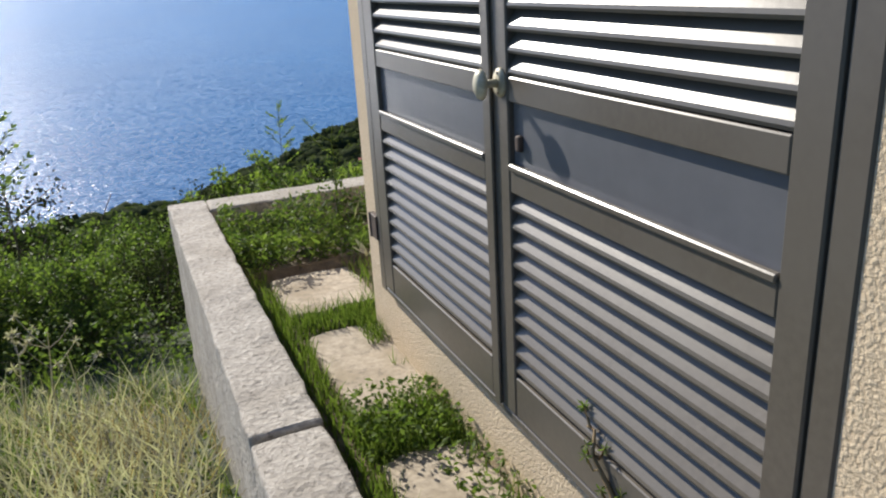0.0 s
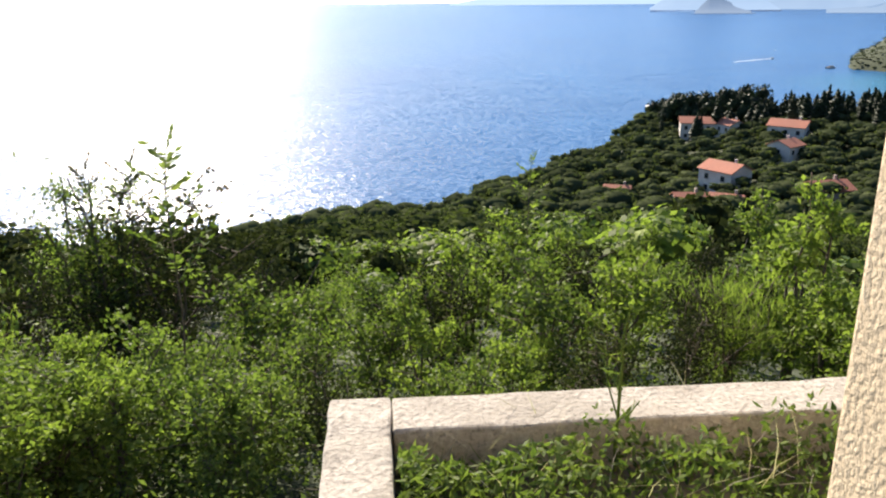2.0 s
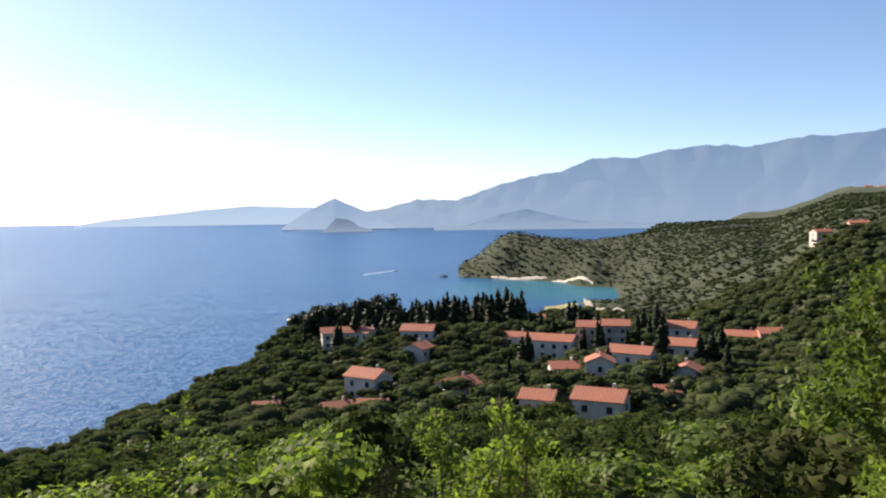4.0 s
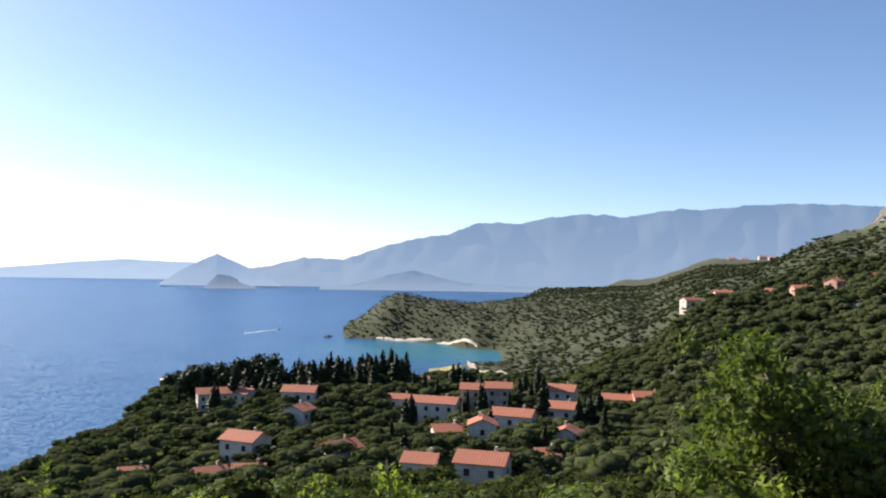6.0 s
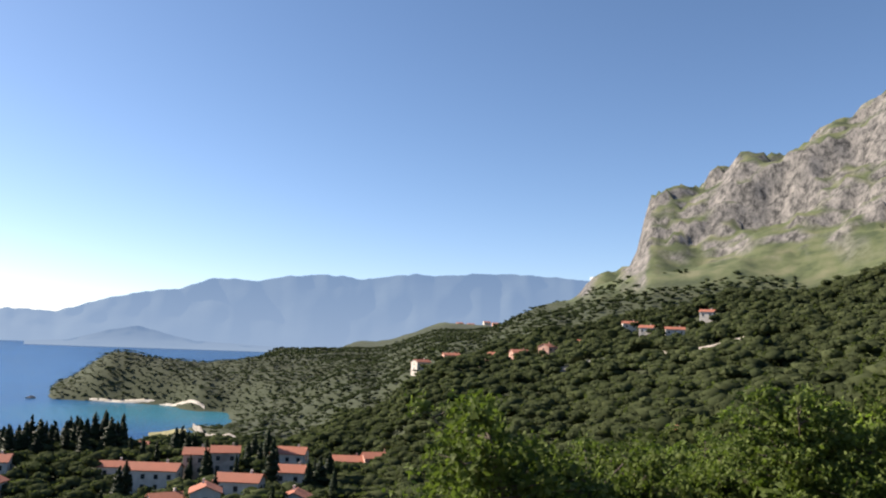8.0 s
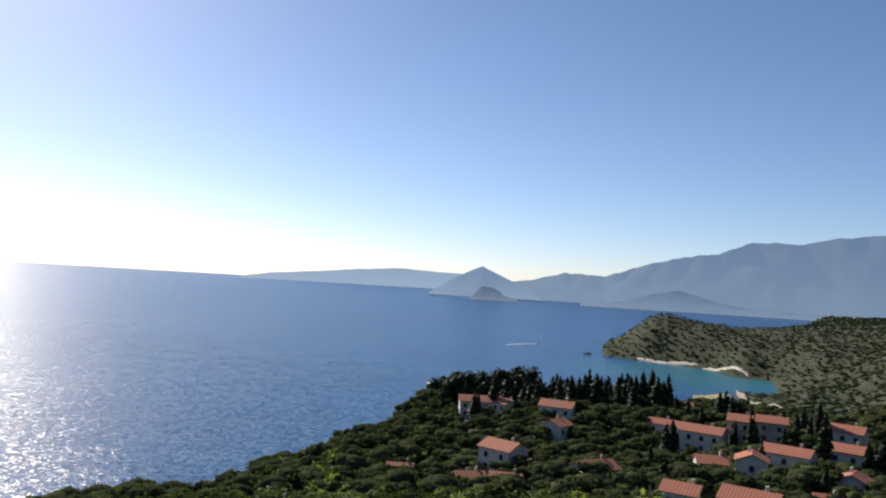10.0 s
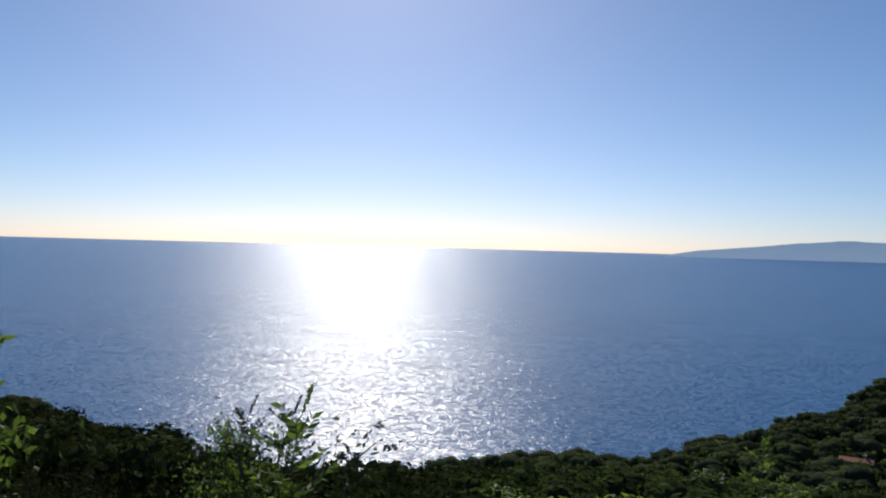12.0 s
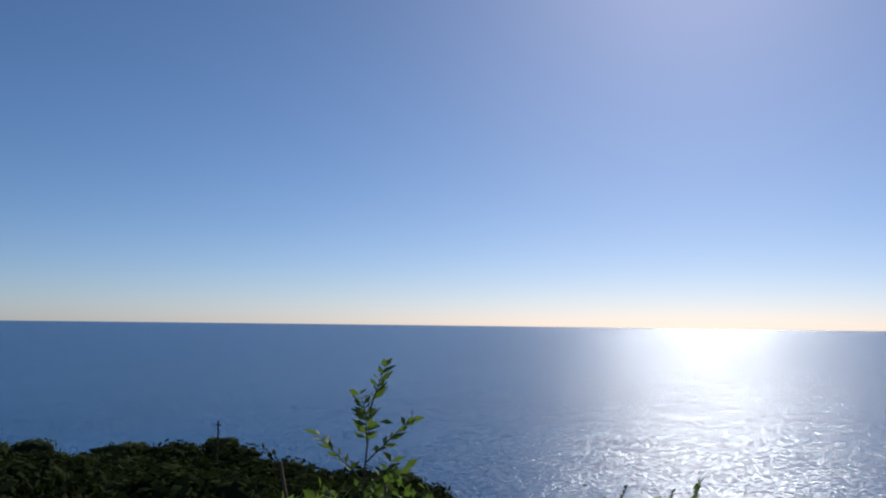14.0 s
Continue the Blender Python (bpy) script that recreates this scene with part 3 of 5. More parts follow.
def plant_meshes(kind, height, spread, clumps, leaves, length, width, seed, stems=4, clump_size=0.22, low=0.15, core=0.0, droop=0.3):
    """Stems with side shoots that carry clumps of leaves. Returns (wood, foliage) as vertex and triangle arrays, base at the origin."""
    r = np.random.RandomState(seed)
    wood, green = [], []
    tips = []
    for s in range(stems):
        a = r.rand() * 6.28
        lean = spread * (0.15 + 0.55 * r.rand())
        h = height * (0.7 + 0.3 * r.rand())
        t = np.linspace(0, 1, 6)[:, None]
        pts = t * [0, 0, h] + t ** 1.6 * [lean * math.cos(a), lean * math.sin(a), 0] + r.normal(size=(6, 3)) * 0.03 * height * t
        wood.append(tube(pts, np.linspace(0.012, 0.003, 6) * height))
        tips.append(pts)
    for c in range(clumps):
        pts = tips[r.randint(stems)]
        f = low + (1 - low) * r.rand() ** 0.8
        i = f * 5
        p = pts[int(i)] + (pts[min(5, int(i) + 1)] - pts[int(i)]) * (i - int(i))
        a = r.rand() * 6.28
        reach = spread * (0.15 + 0.75 * r.rand()) * (1.12 - 0.75 * f)
        end = p + [reach * math.cos(a), reach * math.sin(a), reach * (0.55 * r.rand() - 0.05) + 0.05 * height * r.rand()]
        mid = (p + end) / 2 + [0, 0, 0.12 * reach]
        wood.append(tube([p, end], np.array([0.005, 0.0015]) * height, 3))
        n = max(4, int(leaves / clumps * (0.6 + 0.8 * r.rand())))
        along = r.rand(n, 1)
        at = p + (end - p) * (0.35 + 0.75 * along) + r.normal(size=(n, 3)) * clump_size * [0.5, 0.5, 0.38]
        ways = (end - p) / (np.linalg.norm(end - p) + 1e-6) * 0.7 + unit(n, r) + [0, 0, 0.25 - droop]
        ways /= np.linalg.norm(ways, axis=1, keepdims=True)
        green.append(leaf_quads(at, ways, length, width, r))
        if core:
            green.append(lump(p + (end - p) * 0.6, clump_size * core * (0.7 + 0.5 * r.rand()), r, 0.3))
    return joined(wood), joined(green)


def plant(name, label, category, mats, meshes):
    """The first of a kind, as a thing with stems and leaves."""
    ob = thing(name, pose(0, 0, -200), label, category)
    for n, (v, f), m in (("trunk", meshes[0], mats[0]), ("crown", meshes[1], mats[1])):
        c = tri_ob(n, v, f, m)
        c.parent = ob
    return ob


KINDS = {}
for name, args in {
    "sapling_a": ("ash_sapling", "young light-green ash sapling on the slope", "sapling", (BARK, LEAF_BRIGHT), plant_meshes("s", 2.6, 0.75, 46, 1900, 0.10, 0.043, 1, stems=4, clump_size=0.14)),
    "sapling_b": ("ash_sapling", "young light-green ash sapling on the slope", "sapling", (BARK, LEAF_BRIGHT), plant_meshes("s", 2.3, 0.95, 50, 2000, 0.095, 0.042, 2, stems=5, clump_size=0.155)),
    "bush_a": ("dense_bush", "dense dark-green bush on the slope", "bush", (BARK, LEAF_MID), plant_meshes("b", 2.0, 1.15, 90, 2700, 0.076, 0.046, 3, stems=7, clump_size=0.19, low=0.05)),
    "bush_b": ("dense_bush", "dense dark-green bush on the slope", "bush", (BARK, LEAF_DARK), plant_meshes("b", 2.2, 1.1, 90, 2700, 0.062, 0.038, 4, stems=7, clump_size=0.25, low=0.05)),
    "broom": ("broom_bush", "bright green broom bush with fine upright twigs", "bush", (BARK, LEAF_BRIGHT), plant_meshes("c", 1.7, 0.7, 80, 1900, 0.16, 0.013, 5, stems=12, clump_size=0.16, droop=-1.2)),
    "tall": ("slender_tree", "slender green-leaved young tree beside the parapet", "tree", (BARK, LEAF_MID), plant_meshes("t", 2.75, 0.75, 100, 3600, 0.055, 0.03, 6, stems=5, clump_size=0.19)),
    "slim": ("ash_sapling", "single slender ash sapling with open leaves", "sapling", (BARK, LEAF_MID), plant_meshes("s", 2.7, 0.42, 34, 420, 0.075, 0.032, 16, stems=1, clump_size=0.12, low=0.4)),
    "oak": ("oak_tree", "broad green oak with browning shoots", "tree", (BARK, LEAF_OAK), plant_meshes("o", 5.0, 3.3, 190, 12000, 0.175, 0.10, 7, stems=8, clump_size=0.33, low=0.2, core=0.4)),
}.items():
    KINDS[name] = plant(*args)


def set_plant(kind, x, y, size=1.0, turn=0.0, group="", lift=0.0, label=""):
    z = float(ground(x, y)[0]) - 0.06 + lift
    ob = copy_thing(KINDS[kind], pose(x, y, z, rnd.uniform(-4, 4), rnd.uniform(-4, 4), turn))
    ob.scale = (size, size, size)
    if group:
        ob["group"] = group
    if label:
        ob["label"] = label
    return ob


# plants that stand apart
set_plant("tall", -2.2, 6.0, 0.84, 40)
set_plant("bush_a", -2.75, 6.2, 0.9, 30)
set_plant("bush_b", -2.5, 10.9, 1.12, 0)
set_plant("tall", -2.9, 10.6, 0.92, 70)
set_plant("tall", -3.3, 11.0, 0.95, 170)
set_plant("bush_a", -3.4, 5.4, 0.85, 0)
set_plant("oak", 12.4, 9.7, 0.84, 20)
set_plant("oak", 14.6, 9.6, 0.70, 220)
set_plant("oak", 17.5, 8.2, 0.56, 200)
set_plant("oak", 15.5, 5.6, 0.62, 100)
set_plant("sapling_b", 7.4, 12.8, 1.05, 60)
set_plant("sapling_a", 5.2, 12.2, 1.0, 160)
set_plant("sapling_a", 4.0, 9.3, 0.95, 260)

# shrubs over the near slope
near_kinds = (("bush_a", 0.3), ("bush_b", 0.2), ("sapling_b", 0.2), ("sapling_a", 0.12), ("broom", 0.18))
spots = []
tries = 0
while len(spots) < 150 and tries < 9000:
    tries += 1
    rr, aa = math.sqrt(rnd.uniform(2.6 ** 2, 15 ** 2)), radians(rnd.uniform(-84, 78))
    x, y = -rr * math.sin(aa), 3.0 + rr * math.cos(aa)
    if -0.75 < x and y < 5.7 or x < 0 and y < 5.3 and x > -3.6:
        continue
    gap = 0.62 if rr < 7 else 1.05
    if any((x - u) ** 2 + (y - v) ** 2 < gap * gap for u, v in spots):
        continue
    spots.append((x, y))
while len(spots) < 176:
    x, y = rnd.uniform(-4.2, -0.75), rnd.uniform(5.3, 8.4)
    if all((x - u) ** 2 + (y - v) ** 2 > 0.3 ** 2 for u, v in spots):
        spots.append((x, y))
for x, y in spots:
    p, acc = rnd.random() * (0.6 if x < 0 and y < 8 else 1.0), 0
    for kind, share in near_kinds:
        acc += share
        if p < acc:
            break
    if x < -1.0 and kind == "bush_a" and rnd.random() < 0.25:
        kind = "bush_b"
    rr = math.hypot(x, y - 3)
    # seaward bushes take the dark kind, its colour standing in for backlit shade
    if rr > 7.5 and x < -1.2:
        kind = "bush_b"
    elif x < -0.8 and kind == "bush_b":
        kind = "bush_a"
    s = rnd.uniform(0.7, 1.0) * (0.4 if rr < 3.6 else 0.6 if rr < 6 else 0.85)
    set_plant(kind, x, y, s, rnd.uniform(0, 360), "shrubs of the near slope")


# woods further down: crowns of one kind of mesh, laid out in numbers
def shingles(centres, outward, size, r):
    """Leaf sprays lying on a crown, each tipped a little its own way."""
    n = len(centres)
    face = outward + unit(n, r) * 0.55
    face /= np.linalg.norm(face, axis=1, keepdims=True)
    ways = np.cross(face, unit(n, r))
    ways /= np.linalg.norm(ways, axis=1, keepdims=True) + 1e-9
    side = np.cross(face, ways)
    L = size * (0.6 + 0.8 * r.rand(n, 1))
    v = np.stack([centres - ways * L * 0.5, centres + side * L * 0.36, centres + ways * L * 0.5, centres - side * L * 0.36], 1).reshape(-1, 3)
    k = np.arange(n)[:, None] * 4
    return v, np.concatenate([k + [0, 1, 2], k + [0, 2, 3]])


def crown(seed, lumps, leaves, leaf, spread=0.55, rough=0.22, core=0.72, level=1):
    """A crown one metre tall and about as wide."""
    r = np.random.RandomState(seed)
    out = []
    for k in range(lumps):
        c = np.array([r.normal() * 0.26 * spread * 1.6, r.normal() * 0.26 * spread * 1.6, 0.36 + 0.42 * r.rand()]) if lumps > 1 else np.array([0, 0, 0.45])
        s = np.array([0.30, 0.30, 0.26]) * (0.75 + 0.5 * r.rand()) if lumps > 1 else np.array([0.48, 0.48, 0.5])
        out.append(lump(c, s * core, r, rough, level))
        n = leaves // lumps
        if n:
            d = unit(n, r)
            d[:, 2] = np.abs(d[:, 2]) * 0.9 - 0.25 * r.rand(n)
            out.append(shingles(c + d * s * (0.78 + 0.32 * r.rand(n, 1)), d, leaf, r))
    return joined(out)


def scatter(name, label, templates, xs, ys, heights, widths, mat, sink=0.05, smooth=False):
    parts, turn = [], rs.rand(len(xs)) * 6.283
    zs = ground(xs, ys)
    which = rs.randint(len(templates), size=len(xs))
    for i in range(len(templates)):
        v, f = templates[i]
        k = np.where(which == i)[0]
        if not len(k):
            continue
        c, s = np.cos(turn[k])[:, None], np.sin(turn[k])[:, None]
        X = (v[None, :, 0] * c - v[None, :, 1] * s) * widths[k][:, None] + xs[k][:, None]
        Y = (v[None, :, 0] * s + v[None, :, 1] * c) * widths[k][:, None] + ys[k][:, None]
        Z = v[None, :, 2] * heights[k][:, None] + (zs[k] - sink * heights[k])[:, None]
        V = np.stack([X, Y, Z], -1).reshape(-1, 3)
        F = (f[None] + (np.arange(len(k)) * len(v))[:, None, None]).reshape(-1, 3)
        parts.append((V, F))
    v, f = joined(parts)
    return tagged(tri_ob(name, v, f, mat, smooth), label, "woodland", kind="stuff")


KEEP_CLEAR = []


def woods(r0, r1, a0, a1, spacing, jitter=0.42):
    """Places on a loose net between two distances and two bearings, on dry land and clear of houses."""
    g = np.arange(-r1, r1, spacing)
    X, Y = np.meshgrid(g, g)
    X, Y = X.ravel() + rs.uniform(-1, 1, X.size) * spacing * jitter, Y.ravel() + 3 + rs.uniform(-1, 1, X.size) * spacing * jitter
    r, a = np.hypot(X, Y - 3), np.degrees(np.arctan2(-X, Y - 3))
    k = (r > r0) & (r < r1) & (a > a0) & (a < a1)
    X, Y = X[k], Y[k]
    k = ground(X, Y) > SEA_LEVEL + 2.5
    X, Y = X[k], Y[k]
    k = np.ones(len(X), bool)
    for cx, cy, cr in KEEP_CLEAR:
        k &= (X - cx) ** 2 + (Y - cy) ** 2 > cr * cr
    return X[k], Y[k]

# ---- village ----
def house(x, y, turn, w, d, h, wall, storeys=2, gable=True, pitch=0.42, base=0.0, label="", hip=False):
    """A house with a tiled roof; its long front looks along local -y."""
    z = float(ground(x, y)[0]) + base + 0.4
    ob = thing("house", pose(x, y, z, 0, 0, turn + 14 * math.sin(x * 1.7 + y)), label or "small house with pale walls and a red tiled roof", "house", "village houses")
    bm = bmesh.new()
    rise = d / 2 * pitch
    sec = [(-d / 2, -4), (d / 2, -4), (d / 2, h), (0, h + rise), (-d / 2, h)]
    a = [bm.verts.new((-w / 2, q, p)) for q, p in sec]
    b = [bm.verts.new((w / 2, q, p)) for q, p in sec]
    for k in range(5):
        bm.faces.new((a[k], a[(k + 1) % 5], b[(k + 1) % 5], b[k]))
    bm.faces.new(a[::-1])
    bm.faces.new(b)
    bmesh.ops.recalc_face_normals(bm, faces=bm.faces[:])
    body = part("wall", bm, wall, ob)
    over = 0.45
    for side in (-1, 1):
        bm = bmesh.new()
        run = d / 2 + over
        e0, e1 = (0, h + rise + 0.12), (side * run, h + rise - run * pitch + 0.12)
        cols = max(8, int(w / 0.55))
        pts = []
        for k in range(cols * 2 + 1):
            xx = -w / 2 - over + (w + 2 * over) * k / (cols * 2)
            lift = 0.035 * (k % 2)
            pts.append([bm.verts.new((xx, e[0], e[1] + lift)) for e in (e0, e1)] + [bm.verts.new((xx, e[0], e[1] - 0.16)) for e in (e0, e1)])
        for p, q in zip(pts, pts[1:]):
            bm.faces.new((p[0], q[0], q[1], p[1]))
            bm.faces.new((p[2], p[3], q[3], q[2]))
            bm.faces.new((p[1], q[1], q[3], p[3]))
        for p in (pts[0], pts[-1]):
            bm.faces.new((p[0], p[1], p[3], p[2]))
        bmesh.ops.recalc_face_normals(bm, faces=bm.faces[:])
        part("roof_slope", bm, ROOF, ob)
    bm = boxed((w * 0.22, 0.3, h + rise - 0.6), (w * 0.22 + 0.6, 0.9, h + rise + 0.9), 0.04)
    part("chimney", bm, wall, ob)
    n = max(2, int(w / 3.2))
    for s in range(storeys):
        for k in range(n):
            cx, cz = -w / 2 + w * (k + 0.5) / n, h - 1.75 - 2.8 * s
            if cz < 0.3:
                continue
            for face in (-1, 1):
                win = part("window", boxed((cx - 0.55, face * (d / 2 + 0.03) - 0.05, cz - 0.65), (cx + 0.55, face * (d / 2 + 0.03) + 0.05, cz + 0.65), 0.02), PANE, ob)
                part("window_sill", boxed((cx - 0.7, face * (d / 2 + 0.09) - 0.09, cz - 0.8), (cx + 0.7, face * (d / 2 + 0.09) + 0.09, cz - 0.67)), PLASTER, win)
        cz = h - 1.75 - 2.8 * s
        if cz > 0.3:
            for side in (-1, 1):
                part("window", boxed((side * (w / 2 + 0.03) - 0.05, -0.5, cz - 0.65), (side * (w / 2 + 0.03) + 0.05, 0.5, cz + 0.65), 0.02), PANE, ob)
    KEEP_CLEAR.append((x, y, max(w, d) * 0.52))
    t = math.atan2(x, y)
    KEEP_CLEAR.append((x - math.sin(t) * d * 0.95, y - math.cos(t) * d * 0.95, w * 0.42))
    KEEP_CLEAR.append((x - math.sin(t) * d * 1.6, y - math.cos(t) * d * 1.6, w * 0.36))
    return ob


house(114.4, 277, -20, 15, 8, 4.9, PLASTER, label="long white house with a red tiled roof under the pines")
house(122, 270, -70, 7, 7, 4.0, PLASTER, label="white wing of a house beside the pines")
house(127.5, 240, -30, 11, 8, 4.2, PLASTER, label="pale plastered house with a red tiled roof under cypresses")
house(115, 217.5, 46, 7.5, 7, 4.7, PLASTER, label="pale house with a gable and a red tiled roof")
house(84, 187, -62, 9.5, 8, 6.6, PLASTER, label="pale house with a gable and a red tiled roof among trees")
house(94, 159, 20, 8, 7, 4.4, STONE, label="stone-walled house with a red tiled roof among trees")
house(74, 163, -30, 6.6, 6.5, 2.7, STONE, storeys=1, label="low stone house with a red tiled roof")
house(69.5, 173, -20, 6.4, 6, 2.6, STONE, storeys=1, label="low stone house with a red tiled roof")
house(150, 195.5, -42, 14.5, 7.5, 5.8, PLASTER, label="long white house with a red tiled roof and terrace")
house(163, 193.5, -38, 6.4, 7, 8.3, STONE, storeys=3, label="tall stone house with a red tiled roof")
house(169, 187.5, -38, 8, 7, 8.0, STONE, storeys=3, label="tall stone house with a red tiled roof")
house(144.5, 155, -46, 11, 7, 5.0, PLASTER, label="white house with balconies and a red tiled roof")
house(127.5, 148, 44, 6.6, 6.6, 5.5, PLASTER, label="white house with a gable and a red tiled roof")
house(130, 164.5, -38, 7.8, 6.5, 3.0, PLASTER, storeys=1)
house(96, 130.5, -38, 6.6, 6.5, 3.4, PLASTER, storeys=1)
house(100.5, 117, -42, 9.4, 7.5, 4.6, PLASTER)
house(139, 131, 30, 6, 6.2, 3.4, PLASTER, storeys=1, label="white house with a gable and a red tiled roof")
house(191.5, 182.5, -48, 10.5, 8, 6.2, PLASTER)
house(163, 155, -46, 8, 7, 4.6, PLASTER)
house(243, 200, -50, 12, 8, 5.2, PINK, label="long pink house with a red tiled roof")
house(248, 190, -54, 11, 8, 5.4, PINK, label="long pink house with a red tiled roof")
house(140, 116, -50, 3.6, 3.4, 2.0, PLASTER, storeys=1, label="small white hut among the trees")
house(124, 123, -45, 4.8, 4.4, 1.6, STONE, storeys=1, label="low grey shed among the trees")
house(152.5, 217.5, -36, 7.4, 6, 3.2, PLASTER, storeys=1)
house(208, 285, -30, 13, 8, 4.0, PINK, storeys=1, base=1.5, label="low house with a red tiled roof by the bay")
house(214, 262, -44, 10, 7, 3.4, PLASTER, storeys=1, base=1.5, label="low house with a red tiled roof by the bay")
house(75, 222, -18, 5.0, 4.6, 2.2, PINK, storeys=1, label="small pink house with a red tiled roof")
house(58, 190, -17, 6, 6, 3.2, STONE, storeys=1)
house(51, 168, 30, 6, 5, 2.6, STONE, storeys=1, label="weathered stone hut among the trees")
house(475.2, 325.6, -30, 11.9, 8, 6, PLASTER, label="white hillside house with a tiled roof")
house(461.5, 291.7, -58, 11.05, 7.2, 4.4, PINK, label="pink hillside house with a tiled roof")
house(430.6, 239.7, -70, 8.925, 6.4, 4, PINK, label="pink hillside house with a tiled roof")
house(383.2, 222, -60, 4.675, 4, 3.6, STUCCO, label="small beige hillside house")
house(403.5, 209.5, -40, 10.2, 7.2, 5.6, PINK, label="pink hillside house with a tiled roof")
house(410.4, 195.4, -20, 8.5, 7.2, 6, PINK, storeys=3, label="tall pink hillside house")
house(437.9, 185.1, -68, 6.8, 5.6, 2.8, STUCCO, label="small beige hillside house")
house(453, 162.5, -71, 8.5, 6.4, 6, PLASTER, label="white hillside house with a flat-looking roof")
house(437.1, 147, -72, 7.65, 6.4, 5.6, PLASTER, label="white hillside house with a tiled roof")
house(440, 132, -75, 10.2, 6.4, 4.4, PLASTER, label="white hillside house with a tiled roof")
house(455, 118, -77, 7.65, 6.4, 4, PLASTER, label="white hillside house with a tiled roof")
house(118, 33, -75, 9, 8, 5, PINK, label="pink house with a tiled roof beyond the oak")
for k in range(7):
    house(1560 + 11 * k + rnd.uniform(-9, 9), 960 - 26 * k + rnd.uniform(-9, 9), -57, 16, 11, 8, PLASTER if k % 3 else PINK, label="far house of the hilltop village")
# white seaside terraces behind the village
for x, y, w, h in ((222, 347, 20, 6), (234, 338, 12, 4), (138, 385, 14, 9)):
    z = float(ground(x, y)[0])
    ob = thing("seaside_building", pose(x, y, z + 2, 0, 0, math.degrees(math.atan2(-x, y))), "white flat-roofed seaside building with terraces", "building")
    part("wall", boxed((-w / 2, -4, -8), (w / 2, 4, h), 0.1), PLASTER, ob)
    part("flat_roof", boxed((-w / 2 - 0.6, -4.6, h + 0.01), (w / 2 + 0.6, 4.6, h + 0.4), 0.05), PLASTER, ob)
    for k in range(int(w / 3)):
        part("window", boxed((-w / 2 + 1 + 3 * k, -4.05, h - 2.6), (-w / 2 + 2.6 + 3 * k, -3.95, h - 0.8)), PANE, ob)
    KEEP_CLEAR.append((x, y, w * 0.8))


def strip(name, pts, across, rise, mat, label, category, drop=1.5):
    """A band laid over the land along bearings and distances: (bearing, distance) pairs."""
    p = np.array(pts, float)
    t = np.linspace(0, len(p) - 1, 40)
    b, r = np.interp(t, np.arange(len(p)), p[:, 0]), np.interp(t, np.arange(len(p)), p[:, 1])
    x, y = -r * np.sin(np.radians(b)), 2 + r * np.cos(np.radians(b))
    ux, uy = x / r, (y - 2) / r
    V = []
    for k in range(40):
        x1, y1 = x[k] + ux[k] * across, y[k] + uy[k] * across
        g0, g1 = max(float(ground(x[k], y[k])[0]), SEA_LEVEL + 0.1), max(float(ground(x1, y1)[0]), SEA_LEVEL + 0.5)
        V += [(x[k], y[k], g0 - drop), (x[k], y[k], g0 + rise), (x1, y1, max(g0, g1) + rise), (x1, y1, g1 - drop)]
        if rise > 0.3:
            KEEP_CLEAR.append((x[k], y[k], 7.0))
            KEEP_CLEAR.append((x[k] - ux[k] * 9, y[k] - uy[k] * 9, 6.0))
    F = []
    for k in range(39):
        for e in range(3):
            i = 4 * k + e
            F.append((i, i + 1, i + 5, i + 4))
    return tagged(mesh_ob(name, V, F, mat), label, category, kind="structure")


strip("road", ((-40.2, 735), (-41.0, 660), (-41.9, 590), (-43.5, 520), (-45.8, 470), (-48, 450)), 9, 3.2, ASPHALT, "pale coast road above the bay", "road")
strip("hill_road", ((-65.6, 405), (-67.2, 400), (-68.0, 398)), 6, 1.4, ASPHALT, "pale hillside road wall", "road")
strip("hill_road", ((-71, 372), (-73, 365), (-76, 350), (-78, 345)), 6, 2.2, STONE, "pale hillside road with a stone wall", "road")
def shore(name, pts, across, mat, label, category):
    """A smooth strand along the water's edge."""
    p = np.array(pts, float)
    t = np.linspace(0, len(p) - 1, 60)
    b, r = np.interp(t, np.arange(len(p)), p[:, 0]), np.interp(t, np.arange(len(p)), p[:, 1])
    V, F = [], []
    for k in range(60):
        half = across * (0.35 + 0.65 * math.sin(math.pi * min(1, k / 34)) ** 0.5 if k < 17 else 1.0)
        for f, z in ((0, -0.6), (0.1, 0.15), (0.5, 1.2), (1.0, 2.6), (1.05, -1.0)):
            q = r[k] + half * f
            px, py = -q * math.sin(radians(b[k])), 2 + q * math.cos(radians(b[k]))
            top = SEA_LEVEL + z
            if 0 < f < 1.02:
                top = max(top, float(ground(px, py)[0]) + 0.35)
            V.append((px, py, top))
        if k:
            F += [(5 * k - 5 + e, 5 * k - 4 + e, 5 * k + 1 + e, 5 * k + e) for e in range(4)]
        KEEP_CLEAR.append((-(r[k] + half / 2) * math.sin(radians(b[k])), 2 + (r[k] + half / 2) * math.cos(radians(b[k])), half * 0.4))
    return tagged(mesh_ob(name, V, F, mat, True), label, category, kind="structure")


shore("beach", ((-33.6, 1036), (-35.2, 1014), (-37, 1000), (-38.4, 978), (-39.6, 945), (-40.9, 915)), 7, SAND, "pale shingle beach round the bay", "beach")
strip("field", ((-37.4, 640), (-38.6, 650), (-39.8, 655)), 60, 0.8, two_scale("dry_grass_field", (0.22, 0.20, 0.08), (0.33, 0.29, 0.13), 0.4, 0.04), "dry grass field by the bay", "field")

